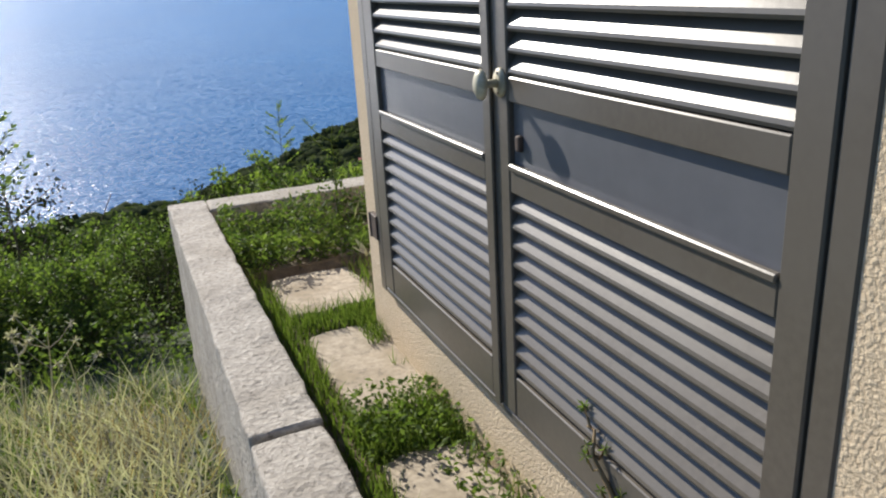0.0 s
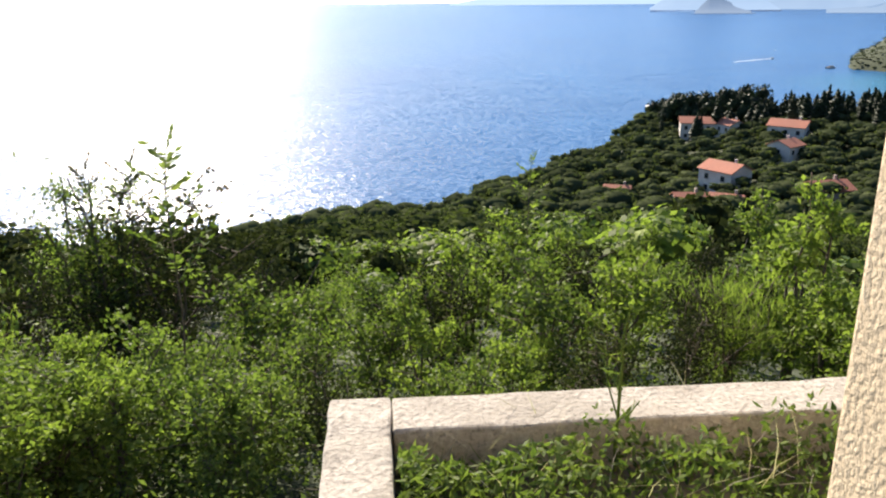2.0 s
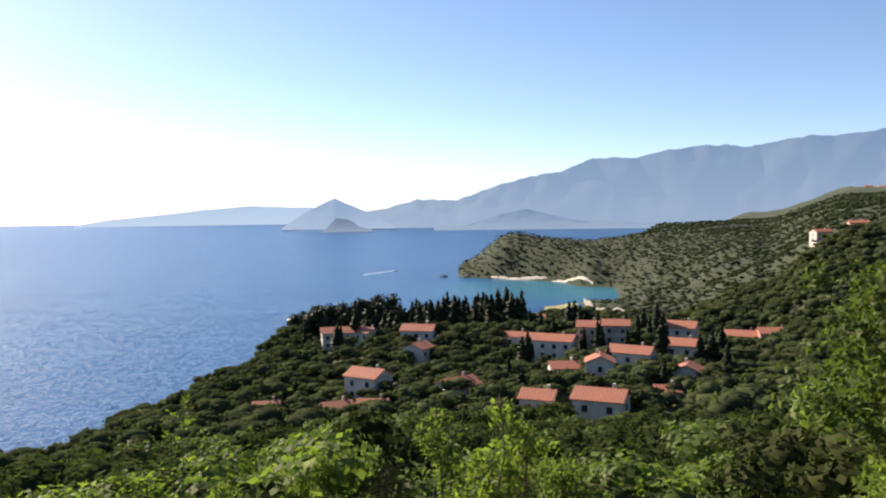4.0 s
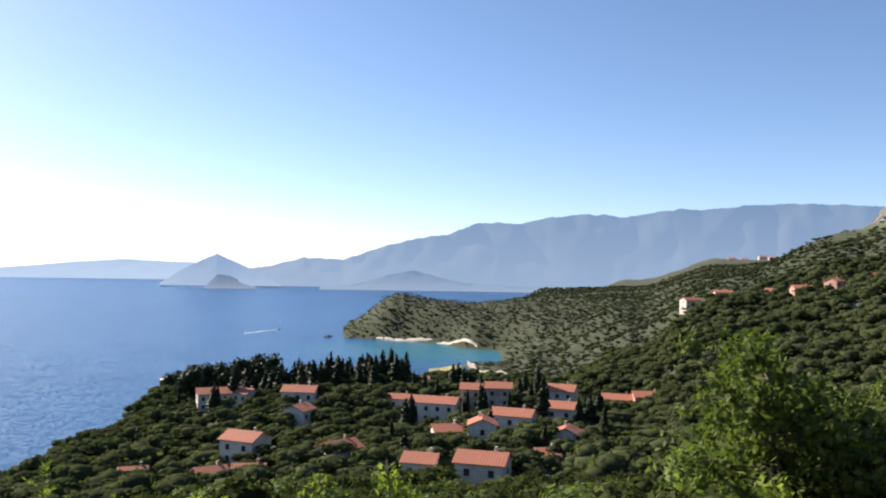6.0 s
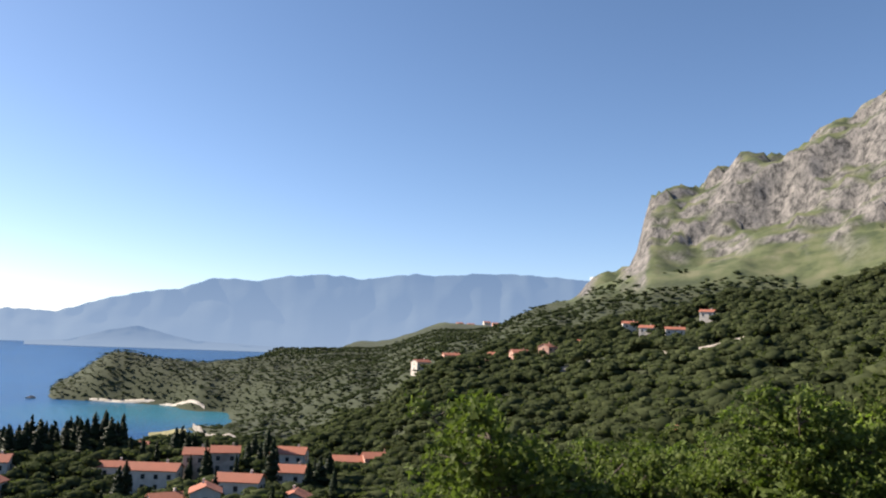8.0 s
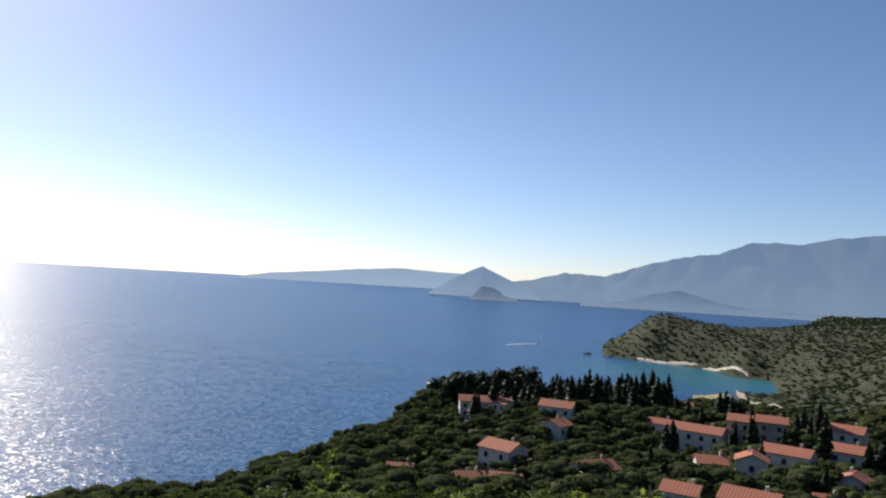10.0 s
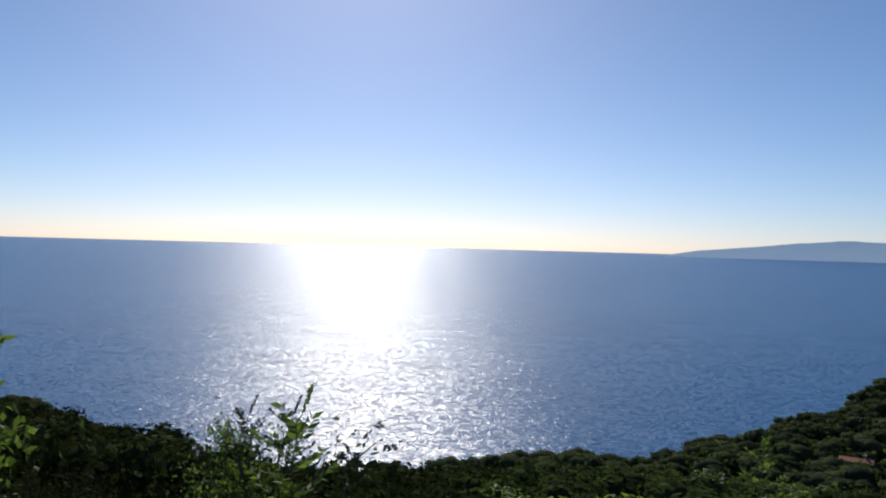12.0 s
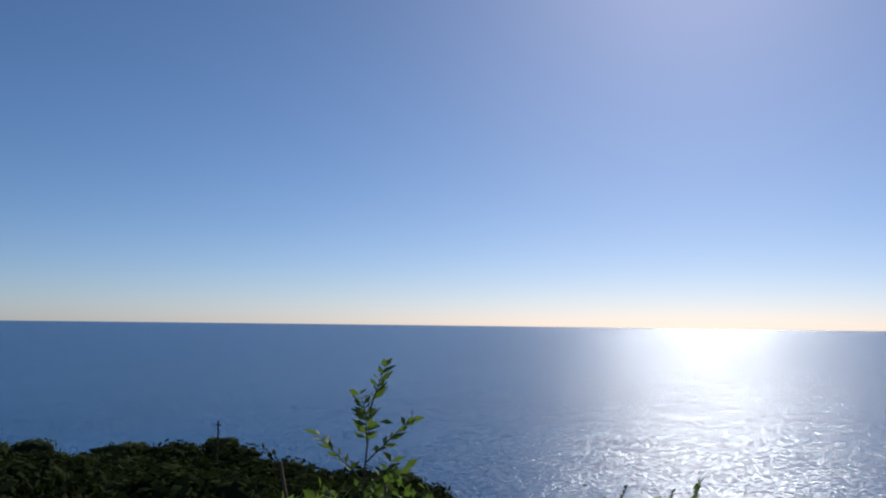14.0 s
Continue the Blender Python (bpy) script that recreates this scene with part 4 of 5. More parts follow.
# cypresses
def spindle(seed):
    r = np.random.RandomState(seed)
    out = []
    for k in range(16):
        f = k / 15
        wide = 0.11 * math.sin(math.pi * min(1, 0.12 + 0.88 * f) ** 0.8) + 0.012
        out.append(lump(np.array([r.normal() * 0.012, r.normal() * 0.012, 0.06 + 0.9 * f]), np.array([wide, wide, 0.07]), r, 0.25))
    n = 120
    f = r.rand(n)
    wide = 0.11 * np.sin(np.pi * np.minimum(1, 0.12 + 0.88 * f) ** 0.8) + 0.012
    a = r.rand(n) * 6.283
    out.append(leaf_quads(np.stack([wide * np.cos(a), wide * np.sin(a), 0.06 + 0.92 * f], 1), unit(n, r) * 0.4 + [0, 0, 0.9], 0.07, 0.03, r))
    return joined(out)


CYP = []
for k in range(3):
    ob = thing("cypress", pose(0, 0, -300 - k), "tall dark-green cypress in the village", "tree", "cypresses of the village")
    c = tri_ob("crown", *spindle(30 + k), CYPRESS)
    c.parent = ob
    w = tri_ob("trunk", *tube([(0, 0, -0.1), (0, 0, 0.1)], [0.016, 0.012], 6), BARK)
    w.parent = ob
    CYP.append(ob)


def cypress(bearing, r, h, slim=1.0):
    x, y = -r * math.sin(radians(bearing)), 3 + r * math.cos(radians(bearing))
    ob = copy_thing(CYP[rnd.randrange(3)], pose(x, y, float(ground(x, y)[0]) - 0.4, 0, 0, rnd.uniform(0, 360)))
    ob.scale = (h * slim, h * slim, h)
    KEEP_CLEAR.append((x, y, 2.0))


for b, r, h, s in ((-27.0, 335, 12, 1.2), (-27.8, 338, 13, 1.1), (-28.5, 330, 12, 1.2), (-29.2, 332, 13, 1.0), (-29.7, 336, 12.5, 1.2), (-30.4, 334, 15.5, 0.9), (-31.0, 330, 12, 1.2),
                   (-31.7, 325, 12.5, 1.2), (-32.4, 320, 11.5, 1.3), (-33.0, 315, 13, 1.2), (-33.6, 310, 12, 1.2), (-34.1, 305, 14, 1.0), (-28.1, 342, 14.5, 0.9), (-35.8, 225, 12, 1.0),
                   (-36.2, 232, 12, 1.0), (-39.2, 300, 12, 1.1), (-39.6, 310, 14, 1.0), (-40.0, 305, 12, 1.1), (-40.4, 312, 13, 1.0), (-40.2, 244, 10, 0.8), (-41.2, 240, 12, 0.8),
                   (-41.5, 242, 10, 0.8), (-44.4, 270, 12, 1.0), (-44.0, 265, 10, 1.2), (-45.3, 262, 14, 0.9), (-45.6, 215, 14, 0.9), (-49.0, 220, 11, 1.3), (-49.6, 226, 12, 1.2), (-43.2, 285, 10, 1.1), (-20.0, 310, 9, 0.8), (-22.6, 290, 9, 0.8), (-17.5, 240, 8, 1.0)):
    cypress(b, r, h, s * 1.25)
for k in range(64):
    cypress(rnd.choice((rnd.uniform(-36.0, -26.5), rnd.uniform(-36, -25.5), rnd.uniform(-30, -21))), rnd.uniform(275, 340), rnd.uniform(9, 14), rnd.uniform(1.1, 1.8))
for k in range(16):
    cypress(rnd.uniform(-50, -34), rnd.uniform(170, 290), rnd.uniform(8, 12.5), rnd.uniform(0.8, 1.2))

# ---- woods ----
leafy_near = [crown(50 + k, 5, 520, 0.075, core=0.55) for k in range(4)]
leafy_mid = [crown(60 + k, 4, 260, 0.095, core=0.6) for k in range(4)]
leafy_low = [crown(70 + k, 5, 125, 0.13, core=0.86, rough=0.16) for k in range(5)]
low_scrub = [crown(80 + k, 2, 20, 0.24, core=0.9, rough=0.2) for k in range(6)]
X, Y = woods(15, 46, -92, 80, 2.5)
k = (ground(X, Y) < 0) & ~((X > 0) & (Y < 3))
n = int(k.sum())
tone = rs.rand(n)
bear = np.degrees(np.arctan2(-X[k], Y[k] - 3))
# seaward bearings all take the dark leaves, as painted shade on backlit shrubs
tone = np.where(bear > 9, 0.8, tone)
for share, name, mat in (((0, 0.45), "hillside_shrubs", LEAF_MID), ((0.45, 0.75), "light_shrubs", LEAF_BRIGHT), ((0.75, 1.01), "dark_backlit_shrubs", LEAF_DARK)):
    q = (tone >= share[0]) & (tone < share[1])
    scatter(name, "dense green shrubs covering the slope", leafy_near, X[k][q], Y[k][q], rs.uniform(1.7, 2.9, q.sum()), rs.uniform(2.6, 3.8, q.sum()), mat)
X, Y = woods(46, 150, -92, 80, 5.0)
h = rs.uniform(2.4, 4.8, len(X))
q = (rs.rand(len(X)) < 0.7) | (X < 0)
# scrub on the seaward side gets leaves coloured dark for backlight
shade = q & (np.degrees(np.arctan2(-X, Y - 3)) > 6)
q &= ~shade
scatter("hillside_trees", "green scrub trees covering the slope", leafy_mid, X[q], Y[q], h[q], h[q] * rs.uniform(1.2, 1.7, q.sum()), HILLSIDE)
scatter("backlit_trees", "scrub trees on the seaward slope, leaves darkened for backlight", leafy_mid, X[shade], Y[shade], h[shade], h[shade] * rs.uniform(1.2, 1.7, shade.sum()), LEAF_DARK)
q |= shade
scatter("green_trees", "fresh green scrub trees on the slope", leafy_mid, X[~q], Y[~q], h[~q], h[~q] * rs.uniform(1.2, 1.7, (~q).sum()), LEAF_MID)
X, Y = woods(150, 520, -90, 68, 6.4)
far_off = np.degrees(np.arctan2(-X, Y))
h = rs.uniform(4.2, 8.4, len(X)) * np.where((far_off > -50) & (far_off < -19) & (np.hypot(X, Y) < 345), 0.80, 1.0)
scatter("village_trees", "dark olive and oak trees round the houses", leafy_low, X, Y, h, h * rs.uniform(1.25, 1.75, len(X)), FOREST)
X, Y = woods(520, 1500, -82, -28, 7.6)
open_side = np.degrees(np.arctan2(-X, Y - 3)) > -44.5 + 5 * hash_noise(X / 50, Y / 50)
h = np.where(open_side, rs.uniform(1.0, 2.2, len(X)), rs.uniform(1.8, 3.6, len(X)))
k = ground(X, Y) < 50 + 26 * hash_noise(X / 45, Y / 45)
scatter("far_woods", "dark maquis covering the far hills", low_scrub, X[k], Y[k], h[k], h[k] * rs.uniform(2.0, 2.8, k.sum()) * np.where(open_side[k], 1.9, 1.0), FARWOOD)
# pine grove on the point
b, r = rs.uniform(-26.6, -20.3, 60), rs.uniform(322, 352, 60)
X, Y = -r * np.sin(np.radians(b)), 3 + r * np.cos(np.radians(b))
h = rs.uniform(13, 18, 60)
scatter("pine_grove", "dark pine grove on the point above the sea", leafy_mid, X, Y, h, h * 0.62, CYPRESS)

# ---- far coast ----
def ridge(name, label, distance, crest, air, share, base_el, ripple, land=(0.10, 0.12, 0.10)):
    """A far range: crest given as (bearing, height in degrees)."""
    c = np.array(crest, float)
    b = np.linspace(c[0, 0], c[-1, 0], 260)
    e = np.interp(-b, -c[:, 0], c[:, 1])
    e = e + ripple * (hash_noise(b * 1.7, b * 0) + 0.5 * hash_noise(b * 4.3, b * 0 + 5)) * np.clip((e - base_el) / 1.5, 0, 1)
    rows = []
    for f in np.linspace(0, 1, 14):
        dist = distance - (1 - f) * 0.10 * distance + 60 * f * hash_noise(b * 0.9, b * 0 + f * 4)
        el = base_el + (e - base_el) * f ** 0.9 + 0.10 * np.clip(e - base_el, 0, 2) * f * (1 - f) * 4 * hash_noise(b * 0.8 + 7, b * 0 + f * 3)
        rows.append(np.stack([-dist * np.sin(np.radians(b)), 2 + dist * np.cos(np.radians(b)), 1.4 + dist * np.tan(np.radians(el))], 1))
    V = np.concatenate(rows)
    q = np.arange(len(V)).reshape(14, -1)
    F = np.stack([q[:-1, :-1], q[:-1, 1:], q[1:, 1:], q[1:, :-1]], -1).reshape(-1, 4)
    return tagged(tri_ob(name, V, F, haze(name + "_haze_glow", land, air, share, distance * math.tan(radians(base_el)), distance * math.tan(radians(c[:, 1].max()))), True), label, "mountain", kind="structure")


# each range glows with its own painted haze colour
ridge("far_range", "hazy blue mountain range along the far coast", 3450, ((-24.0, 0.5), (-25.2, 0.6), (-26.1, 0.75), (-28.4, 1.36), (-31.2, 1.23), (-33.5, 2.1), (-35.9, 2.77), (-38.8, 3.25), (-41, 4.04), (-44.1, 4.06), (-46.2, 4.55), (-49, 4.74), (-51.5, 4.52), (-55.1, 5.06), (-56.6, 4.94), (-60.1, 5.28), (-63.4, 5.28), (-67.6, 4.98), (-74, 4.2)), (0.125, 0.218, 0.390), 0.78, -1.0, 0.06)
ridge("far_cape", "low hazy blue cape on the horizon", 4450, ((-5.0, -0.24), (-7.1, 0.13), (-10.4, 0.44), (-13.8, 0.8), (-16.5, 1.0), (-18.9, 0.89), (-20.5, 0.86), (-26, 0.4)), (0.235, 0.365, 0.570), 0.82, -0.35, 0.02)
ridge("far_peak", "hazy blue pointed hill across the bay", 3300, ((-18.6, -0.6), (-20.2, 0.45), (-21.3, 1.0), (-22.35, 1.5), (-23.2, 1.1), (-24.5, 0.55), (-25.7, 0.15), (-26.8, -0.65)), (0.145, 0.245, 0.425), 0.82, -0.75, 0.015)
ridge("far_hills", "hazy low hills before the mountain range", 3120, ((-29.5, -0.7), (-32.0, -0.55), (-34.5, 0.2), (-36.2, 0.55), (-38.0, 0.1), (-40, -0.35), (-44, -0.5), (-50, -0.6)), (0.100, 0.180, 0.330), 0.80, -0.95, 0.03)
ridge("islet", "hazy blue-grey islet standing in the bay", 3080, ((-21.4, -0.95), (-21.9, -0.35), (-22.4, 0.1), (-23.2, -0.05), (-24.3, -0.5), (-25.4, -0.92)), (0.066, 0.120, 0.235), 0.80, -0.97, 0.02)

# a small cloud behind the ridge, its white mostly painted as glow
cloud = bmesh.new()
for k in range(9):
    m = Matrix.Translation((rnd.uniform(-26, 26), rnd.uniform(-8, 8), rnd.uniform(-4, 9))) @ Matrix.Diagonal((rnd.uniform(9, 15), 9, rnd.uniform(7, 11), 1))
    bmesh.ops.create_icosphere(cloud, subdivisions=3, radius=1.0, matrix=m)
for v in cloud.verts:
    v.co += v.co.normalized() * 2.5 * noise.noise(v.co * 0.16)
for f in cloud.faces:
    f.smooth = True
ob = part("cloud", cloud, haze("cloud_glow", (0.9, 0.9, 0.9), (0.75, 0.80, 0.88), 0.7), None)
ob.matrix_basis = pose(3600 * math.sin(radians(68.2)), 3 + 3600 * math.cos(radians(68.2)), 3600 * math.tan(radians(5.1)), 0, 0, -68)
tagged(ob, "small white cloud behind the mountain shoulder", "cloud", kind="structure")

# ---- grass, weeds and dry stalks by the path ----
def blades(name, label, xs, ys, zs, length, width, mat, lean=0.35, category="grass"):
    n = len(xs)
    ways = unit(n) * lean + [0, 0, 1.0]
    ways /= np.linalg.norm(ways, axis=1, keepdims=True)
    L = length * (0.5 + 0.9 * rs.rand(n, 1))
    mid = np.stack([xs, ys, zs], 1) + ways * L * 0.45
    bend = unit(n) * [1, 1, 0] * L * 0.22
    side = np.cross(ways, unit(n))
    side /= np.linalg.norm(side, axis=1, keepdims=True)
    foot, tip = np.stack([xs, ys, zs - 0.01], 1), mid + ways * L * 0.5 + bend
    v = np.stack([foot - side * width, foot + side * width, mid + side * width * 0.8, mid - side * width * 0.8, tip], 1).reshape(-1, 3)
    k = np.arange(n)[:, None] * 5
    return tagged(tri_ob(name, v, np.concatenate([k + [0, 1, 2], k + [0, 2, 3], k + [3, 2, 4]]), mat), label, category, kind="stuff")


def band(n, x0, x1, y0, y1):
    return rs.uniform(x0, x1, n), rs.uniform(y0, y1, n)


def on_path(x, y):
    return -0.225 + 0.0 * x


parts_xy = [band(2600, 0.0, 0.16, 0.6, 4.2), band(700, 0.16, 0.6, 3.14, 3.36), band(900, 0.16, 0.48, 2.08, 2.40), band(700, 0.14, 0.48, 1.02, 1.28), band(500, 0.40, 0.5, 0.5, 2.7), band(500, 0.55, 0.95, 3.1, 3.95), band(350, 0.40, 0.49, 2.9, 3.3), band(900, 0.9, 4.5, 3.15, 3.95)]
x, y = np.concatenate([p[0] for p in parts_xy]), np.concatenate([p[1] for p in parts_xy])
dense = hash_noise(x * 5, y * 5) > -0.55
x, y = x[dense], y[dense]
blades("path_grass", "fresh green grass growing along the path", x, y, on_path(x, y), 0.10, 0.0028, GRASS_M)
# leafy weeds by the path
x, y = np.concatenate([band(900, 0.12, 0.48, 2.05, 2.45)[0], band(500, 0.3, 0.5, 1.1, 2.0)[0]]), np.concatenate([band(900, 0.1, 0.48, 2.05, 2.45)[1], band(500, 0.3, 0.5, 1.1, 2.0)[1]])
v, f = leaf_quads(np.stack([x, y, -0.21 + 0.12 * rs.rand(len(x))], 1), unit(len(x)) * [1, 1, 0.5] + [0, 0, 0.3], 0.028, 0.014, rs)
tagged(tri_ob("path_weeds", v, f, LEAF_MID), "low leafy weeds between the slabs", "weeds", kind="stuff")

# meadow outside the parapet
n = 24000
x, y = band(n, -8.0, -0.24, -4.0, 6.0)
k = (hash_noise(x * 1.3, y * 1.3) + 0.5 * rs.rand(n) > -0.35) & (rs.rand(n) < np.clip(1.9 - np.hypot(x + 1.2, y - 3.2) / 3.6, 0, 1))
x, y = x[k], y[k]
z = ground(x, y)
dry = hash_noise(x * 1.1 + 4, y * 1.1) + 0.35 * rs.normal(size=len(x))
near_wall = (x > -1.0) & (y > 2.2) & (y < 4.4)
dry = dry + 0.9 * near_wall
q = dry > 0.32
dx, dy = band(2600, -2.0, -0.3, 2.2, 4.9)
keep = hash_noise(dx * 2.3, dy * 2.3 + 7) > -0.25
blades("dry_stems", "pale dry stems and seed heads by the parapet", dx[keep], dy[keep], ground(dx[keep], dy[keep]), 0.34, 0.0042, LEAF_GREY, 0.9)
blades("meadow_grass", "long green grass and weeds on the slope", x[~q], y[~q], z[~q], 0.24, 0.0032, GRASS_M, 0.5)
blades("dry_grass", "dry brown grass stalks by the parapet", x[q], y[q], z[q], 0.26, 0.0028, LEAF_BROWN, 0.6)
n = 16000
x, y = band(n, -4.4, -0.26, -1.0, 6.4)
k = hash_noise(x * 1.9 + 8, y * 1.9) > -0.1
x, y = x[k], y[k]
top = 0.08 + 0.28 * np.clip(hash_noise(x * 1.4, y * 1.4 + 3) + 0.3, 0, 1)
v, f = leaf_quads(np.stack([x, y, ground(x, y) + top * rs.rand(len(x))], 1), unit(len(x)) * [1, 1, 0.6] + [0, 0, 0.3], 0.045, 0.020, rs)
tagged(tri_ob("meadow_weeds", v, f, LEAF_MID), "leafy weeds among the long grass", "weeds", kind="stuff")
n = 20000
x, y = band(n, -3.2, 5.0, 5.05, 9.6)
v, f = leaf_quads(np.stack([x, y, ground(x, y) + 0.75 * rs.rand(n) * (0.6 + 0.4 * hash_noise(x * 2, y * 2))], 1), unit(n) * [1, 1, 0.6] + [0, 0, 0.3], 0.05, 0.024, rs)
tagged(tri_ob("slope_weeds", v, f, LEAF_MID), "leafy undergrowth beyond the planter wall", "weeds", kind="stuff")

# planter bed: tangled weeds
n = 14000
x, y = band(n, 0.02, 4.5, 3.98, 4.74)
x = 0.02 + (x - 0.02) ** 1.25 / 4.5 ** 0.25
tall_ = 0.07 + 0.20 * np.clip(hash_noise(x * 4, y * 4) + 0.45, 0, 1)
v, f = leaf_quads(np.stack([x, y, -0.18 + tall_ * rs.rand(n)], 1), unit(n) * [1, 1, 0.7] + [0, 0, 0.3], 0.042, 0.016, rs)
tagged(tri_ob("planter_weeds", v, f, LEAF_MID), "dense dark-green weeds filling the planter", "weeds", kind="stuff")
x, y = band(420, 0.02, 2.6, 3.95, 4.74)
blades("planter_grass", "thin grass stalks in the planter", x, y, -0.18 + 0 * x, 0.17, 0.0022, GRASS_M, 0.7)
x, y = band(90, 0.02, 1.4, 4.45, 4.98)
blades("planter_stalks", "dry bent stalks leaning on the planter wall", x, y, -0.12 + 0 * x, 0.22, 0.002, LEAF_GREY, 1.0)


def rosette(x, y, z, n, length, width, mat, label):
    a = np.linspace(0, 6.283, n, endpoint=False) + rs.rand(n) * 0.4
    ways = np.stack([np.cos(a), np.sin(a), 0.5 + 0.5 * rs.rand(n)], 1)
    ways /= np.linalg.norm(ways, axis=1, keepdims=True)
    ob = thing("broadleaf_weed", pose(x, y, z), label, "weed", "broadleaf weeds")
    for k in range(n):
        tri_ob("leaf", *leaf_quads(ways[k:k + 1] * length * 0.5, ways[k:k + 1], length, width, rs), mat).parent = ob
    return ob


for x, y in ((0.14, 4.25), (0.42, 4.15), (0.50, 4.08)):
    rosette(x, y, -0.13, 7, 0.13, 0.05, LEAF_BRIGHT, "broad-leaved light green weed in the planter")
rosette(0.72, 3.93, -0.17, 9, 0.11, 0.035, LEAF_GREY, "grey-leaved weed beside the slab")


def stalk(name, x, y, z, height, twigs, seed, mat, leaf_mat, label, leaves=0, tuft=0.0, lean=(0, 0), leaf=(0.07, 0.007), low=1):
    """A bare upright stalk with side twigs, and tufts or thin leaves at their ends."""
    r = np.random.RandomState(seed)
    wood, green = [], []
    t = np.linspace(0, 1, 7)[:, None]
    main = np.array([x, y, z]) + t * [lean[0], lean[1], height] + r.normal(size=(7, 3)) * 0.012 * t
    wood.append(tube(main, np.linspace(0.008, 0.003, 7)))
    for k in range(twigs):
        i = low + r.randint(6 - low)
        a = r.rand() * 6.283
        L = min(height, 0.9) * (0.15 + 0.25 * r.rand())
        end = main[i] + [L * 0.8 * math.cos(a), L * 0.8 * math.sin(a), L * 0.75]
        wood.append(tube([main[i], (main[i] + end) / 2 + [0, 0, -0.02], end], [0.004, 0.003, 0.002], 4))
        if tuft:
            d = unit(14, r)
            green.append(leaf_quads(end + d * tuft * 0.5, d, tuft, tuft * 0.22, r))
        if leaves:
            n = leaves
            f = r.rand(n, 1)
            w = unit(n, r) * 0.7 + [0, 0, 0.5]
            green.append(leaf_quads(main[i] + (end - main[i]) * f, w / np.linalg.norm(w, axis=1, keepdims=True), leaf[0], leaf[1], r))
    ob = thing(name, pose(0, 0, 0), label, "weed")
    for n, m, mm in (("stalk", wood, mat), ("tuft", green, leaf_mat)):
        if m:
            c = tri_ob(n, *joined(m), mm)
            c.parent = ob
            if n in ("tuft", "stalk"):
                c["kind"] = "stuff"
    return ob


def sapling(x, y, top, lean, seed, shoots=11, mat=LEAF_MID, single_leaves=False):
    """A single stem whose upper part carries leafy shoots, each a part of its own."""
    r = np.random.RandomState(seed)
    z = float(ground(x, y)[0]) - 0.03
    h = top - z
    ob = thing("ash_sapling", pose(x, y, z), "single slender ash sapling with open leaves", "sapling", "slender saplings")
    t = np.linspace(0, 1, 9)[:, None]
    main = t * [0, 0, h] + t ** 2 * [lean[0], lean[1], 0] + r.normal(size=(9, 3)) * 0.012 * t
    tri_ob("trunk", *tube(main, np.linspace(0.012, 0.003, 9)), BARK).parent = ob
    for k in range(shoots):
        f = 1 - 0.62 * (k / shoots) * min(1.0, 1.6 / h)
        i = f * 8
        p = main[int(i)] + (main[min(8, int(i) + 1)] - main[int(i)]) * (i - int(i))
        a, L = 2.4 * k + r.rand(), 0.16 + 0.20 * (k / shoots) + 0.05 * r.rand()
        way = np.array([math.cos(a), math.sin(a), 0.75 if k else 2.5])
        way /= np.linalg.norm(way)
        end = p + way * L
        n = 12
        s = np.repeat(np.linspace(0.25, 1.05, n // 2), 2)[:, None]
        out = np.cross(way, [0, 0, 1.0])
        out /= np.linalg.norm(out) + 1e-9
        ways = way * 0.8 + out * np.tile([1, -1], n // 2)[:, None] * 0.9 + unit(n, r) * 0.3
        ways /= np.linalg.norm(ways, axis=1, keepdims=True)
        at, twig = p + (end - p) * s + ways * 0.03, tube([p, (p + end) / 2, end], [0.004, 0.003, 0.001], 4)
        if single_leaves:
            shoot = tri_ob("shoot", *twig, mat)
            for q in range(n):
                tri_ob("leaf", *leaf_quads(at[q:q + 1], ways[q:q + 1], 0.075, 0.030, r), mat).parent = shoot
        else:
            shoot = tri_ob("shoot", *joined([twig, leaf_quads(at, ways, 0.075, 0.030, r)]), mat)
            shoot["kind"] = "stuff"
        shoot.parent = ob
    return ob


sapling(-2.08, 5.90, 1.09, (-0.10, 0.14), 61, 14, LEAF_MID, True)
sapling(-2.7, 10.5, -0.2, (0.1, 0), 62, 12, LEAF_DARK)
sapling(-3.05, 10.7, -0.28, (-0.1, 0), 63, 12, LEAF_DARK)
sapling(-1.42, 7.5, 0.47, (-0.03, 0.1), 65, 18, LEAF_MID)
sapling(1.9, 12.6, -0.75, (0.1, 0.1), 64, 12, LEAF_BRIGHT)
stalk("fennel_stalk", 0.78, 4.72, -0.18, 0.62, 7, 3, LEAF_MID, LEAF_MID, "thin green fennel stalk growing by the planter wall", leaves=6)
for k, (x, y, h) in enumerate(((-1.45, 4.3, 0.75), (-1.62, 4.2, 0.7), (-1.05, 4.6, 0.62), (-0.92, 4.45, 0.55), (-1.2, 4.5, 0.6), (-1.7, 3.9, 0.62), (-1.25, 3.9, 0.42), (-0.8, 3.9, 0.34))):
    stalk("dry_thistle", x, y, float(ground(x, y)[0]) - 0.02, h, 8, 20 + k, LEAF_GREY, LEAF_GREY, "dry grey thistle stalk with tufted heads", tuft=0.04, lean=(rs.uniform(-0.1, 0.1), rs.uniform(-0.1, 0.1)))
stalk("dry_vine", 0.452, 1.20, 0.125, 0.16, 10, 41, LEAF_BROWN, LEAF_MID, "withered vine tip clinging to the shutter", tuft=0.02, lean=(-0.01, 0.14))

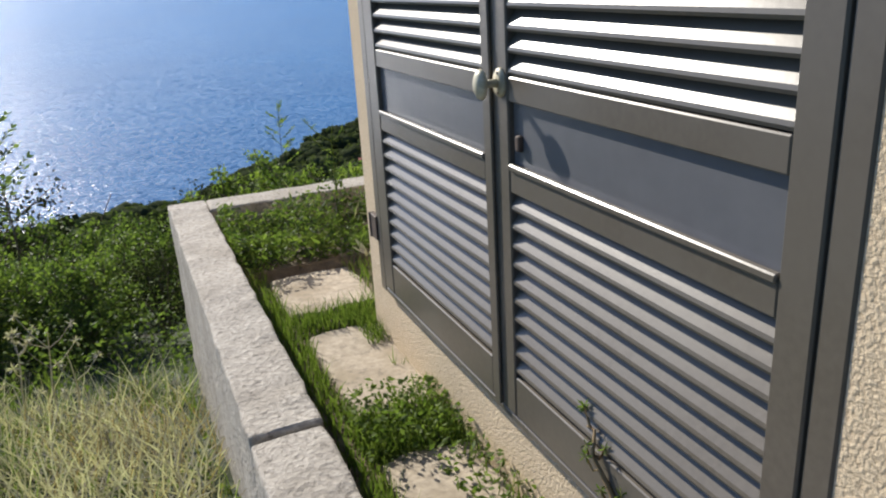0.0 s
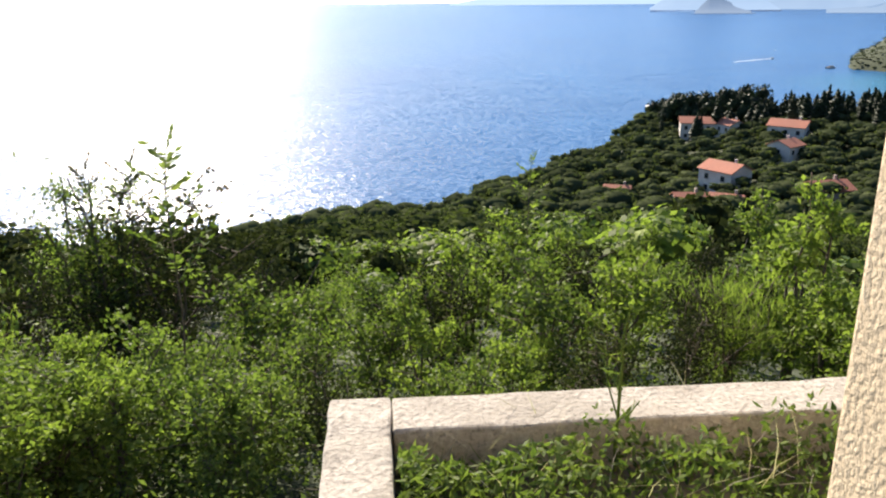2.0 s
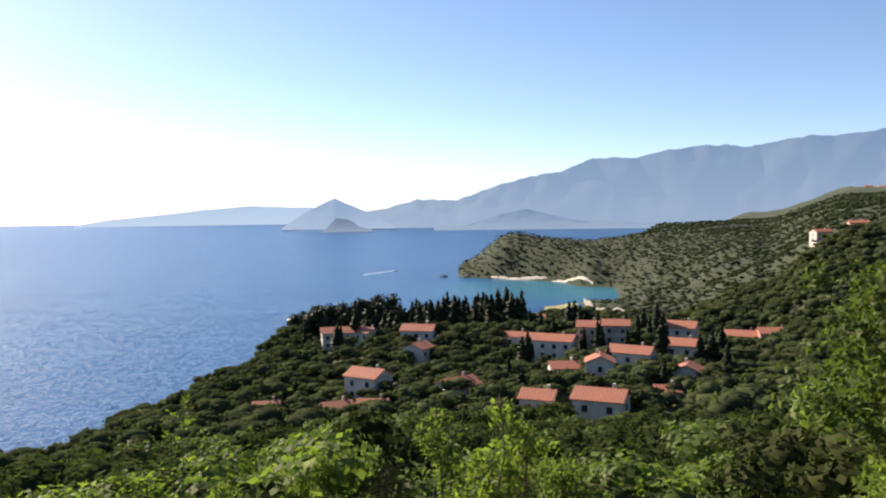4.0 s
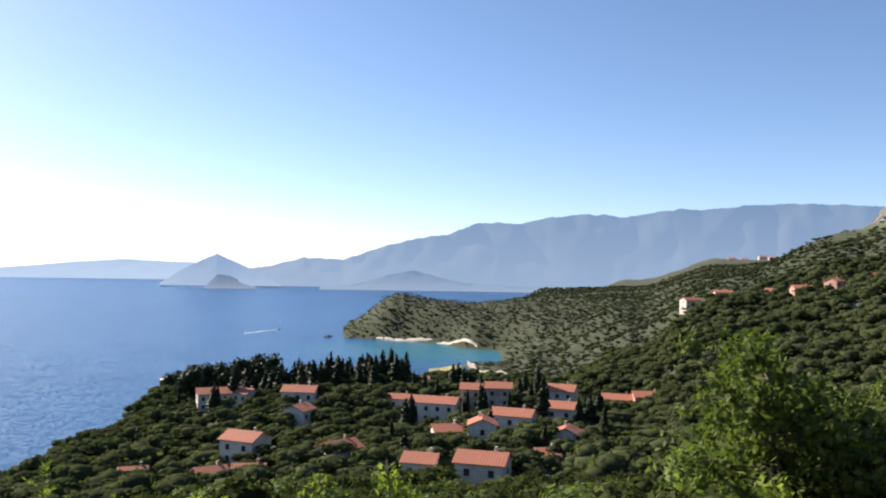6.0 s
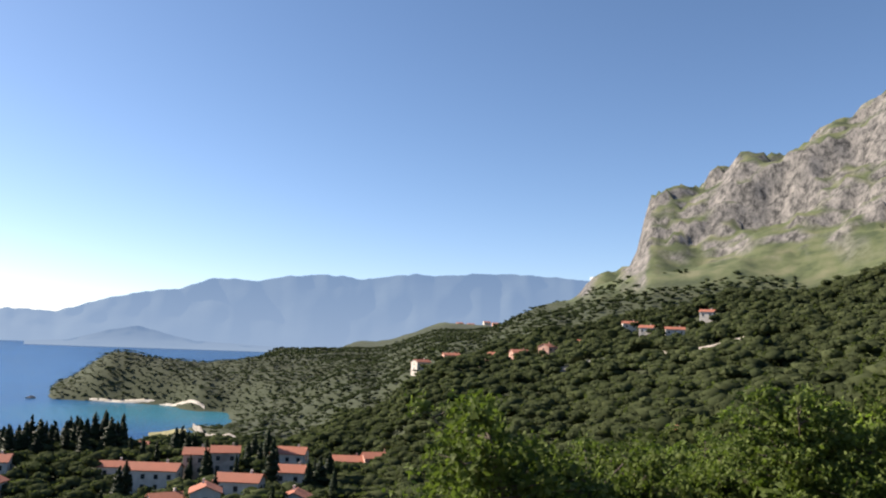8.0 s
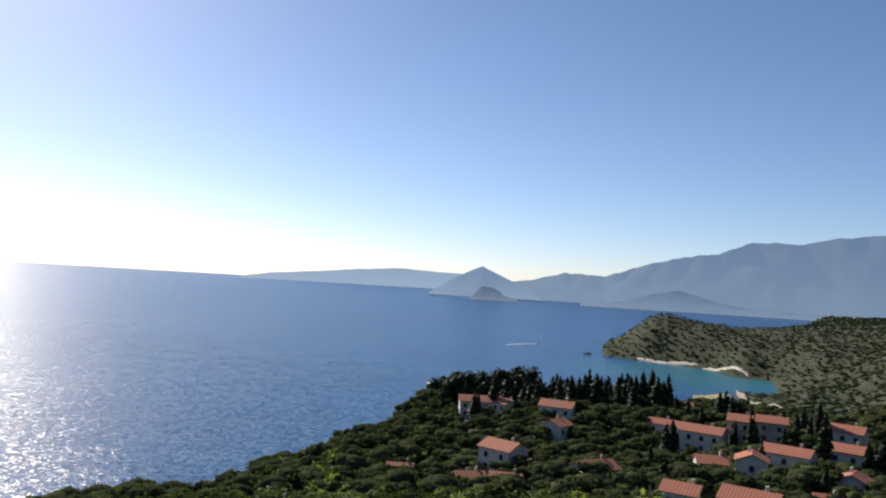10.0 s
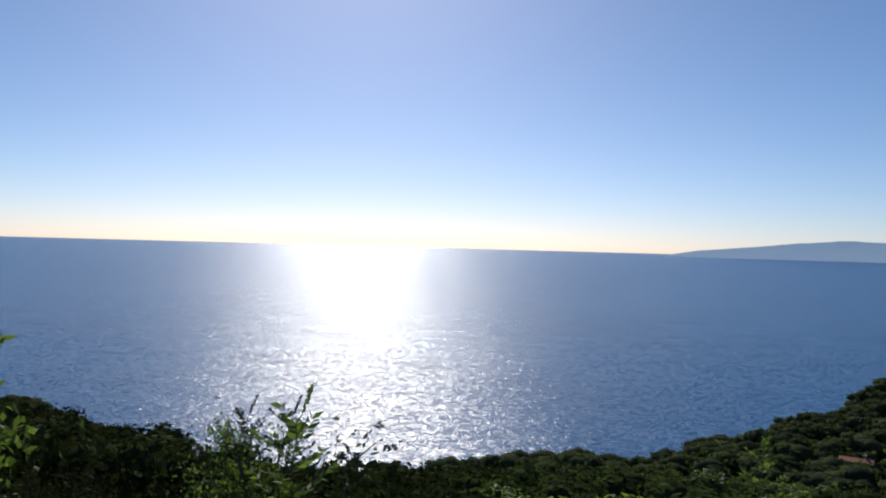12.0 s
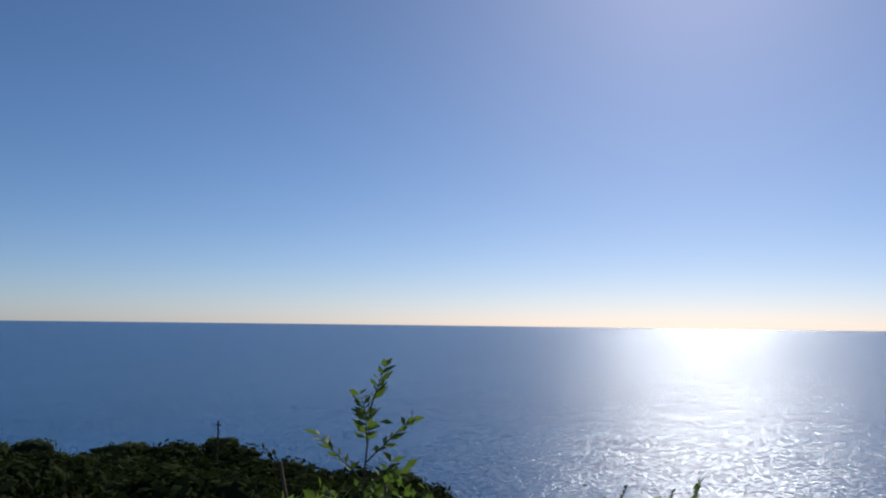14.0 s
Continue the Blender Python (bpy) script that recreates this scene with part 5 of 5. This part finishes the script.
# ---- small far things ----
pole = thing("utility_pole", pose(-50.5, 44.0, float(ground(-50.5, 44.0)[0])), "thin dark wooden utility pole on the slope", "pole")
bm = bmesh.new()
bmesh.ops.create_cone(bm, cap_ends=True, segments=8, radius1=0.10, radius2=0.06, depth=6.6, matrix=Matrix.Translation((0, 0, 2.8)))
part("post", bm, BARK, pole)
part("crossarm", boxed((-0.3, -0.05, 5.7), (0.3, 0.05, 5.8), 0.01), BARK, pole)
FOAM = two_scale("white_foam", (0.7, 0.74, 0.78), (0.85, 0.87, 0.9), 0.5, 0.05, 0.8)


def at_sea(bearing, drop):
    """A place on the water by its bearing and how many degrees below level it is seen."""
    r = (1.4 - SEA_LEVEL) / math.tan(radians(drop))
    return -r * math.sin(radians(bearing)), 3 + r * math.cos(radians(bearing))


x, y = at_sea(-26.6, 3.85)
x2, y2 = at_sea(-24.0, 4.1)
q = math.atan2(y2 - y, x2 - x)
L = math.hypot(x2 - x, y2 - y)
bm = bmesh.new()
prev = None
for k in range(13):
    f = k / 12
    half = (1.0 + 3.0 * f) * (1 - f) ** 0.4 + 0.2
    a = [bm.verts.new((L * f, s * half + 6 * f * f + 0.5 * noise.noise(Vector((k, s, 0))), 0.25 + 0.25 * (1 - f))) for s in (-1, 1)]
    if prev:
        bm.faces.new((prev[0], a[0], a[1], prev[1]))
    prev = a
wake = part("boat_wake", bm, FOAM, None)
wake.matrix_basis = pose(x, y, SEA_LEVEL, 0, 0, math.degrees(q))
tagged(wake, "white foam wake trailing a motorboat", "wake", kind="structure")


def boat(x, y, turn, size, label):
    ob = thing("motorboat", pose(x, y, SEA_LEVEL, 0, 0, turn), label, "boat")
    bm = bmesh.new()
    rings = []
    for f, w, z in ((0, 0.5, 0.9), (0.35, 0.5, 0.95), (0.7, 0.36, 1.05), (1.0, 0.03, 1.25)):
        rings.append([bm.verts.new((size * (f - 0.5), s * size * 0.32 * w, hh)) for s, hh in ((-1, z), (-0.6, -0.3), (0.6, -0.3), (1, z))])
    for a, c in zip(rings, rings[1:]):
        for k in range(4):
            bm.faces.new((a[k], a[(k + 1) % 4], c[(k + 1) % 4], c[k]))
    bm.faces.new(rings[0][::-1])
    bm.faces.new(rings[-1])
    part("hull", bm, PLASTER, ob)
    part("cabin", boxed((-0.2 * size, -0.1 * size, 0.9), (0.12 * size, 0.1 * size, 2.0), 0.15, 2), PLASTER, ob)


boat(x - 3 * math.cos(q), y - 3 * math.sin(q), math.degrees(q) + 180, 7, "small white motorboat under way")
x, y = at_sea(-26.8, 3.35)
boat(x, y, 20, 8, "small white motorboat in the bay")
x, y = at_sea(-30.2, 4.35)
rock = bmesh.new()
bmesh.ops.create_icosphere(rock, subdivisions=3, radius=1.0)
for v in rock.verts:
    v.co = Vector((v.co.x * 6, v.co.y * 3, v.co.z * 3)) * (1 + 0.4 * noise.noise(v.co * 2))
ob = part("sea_rock", rock, STONE, None)
ob.matrix_basis = pose(x, y, SEA_LEVEL)
tagged(ob, "dark rock standing off the headland", "rock")
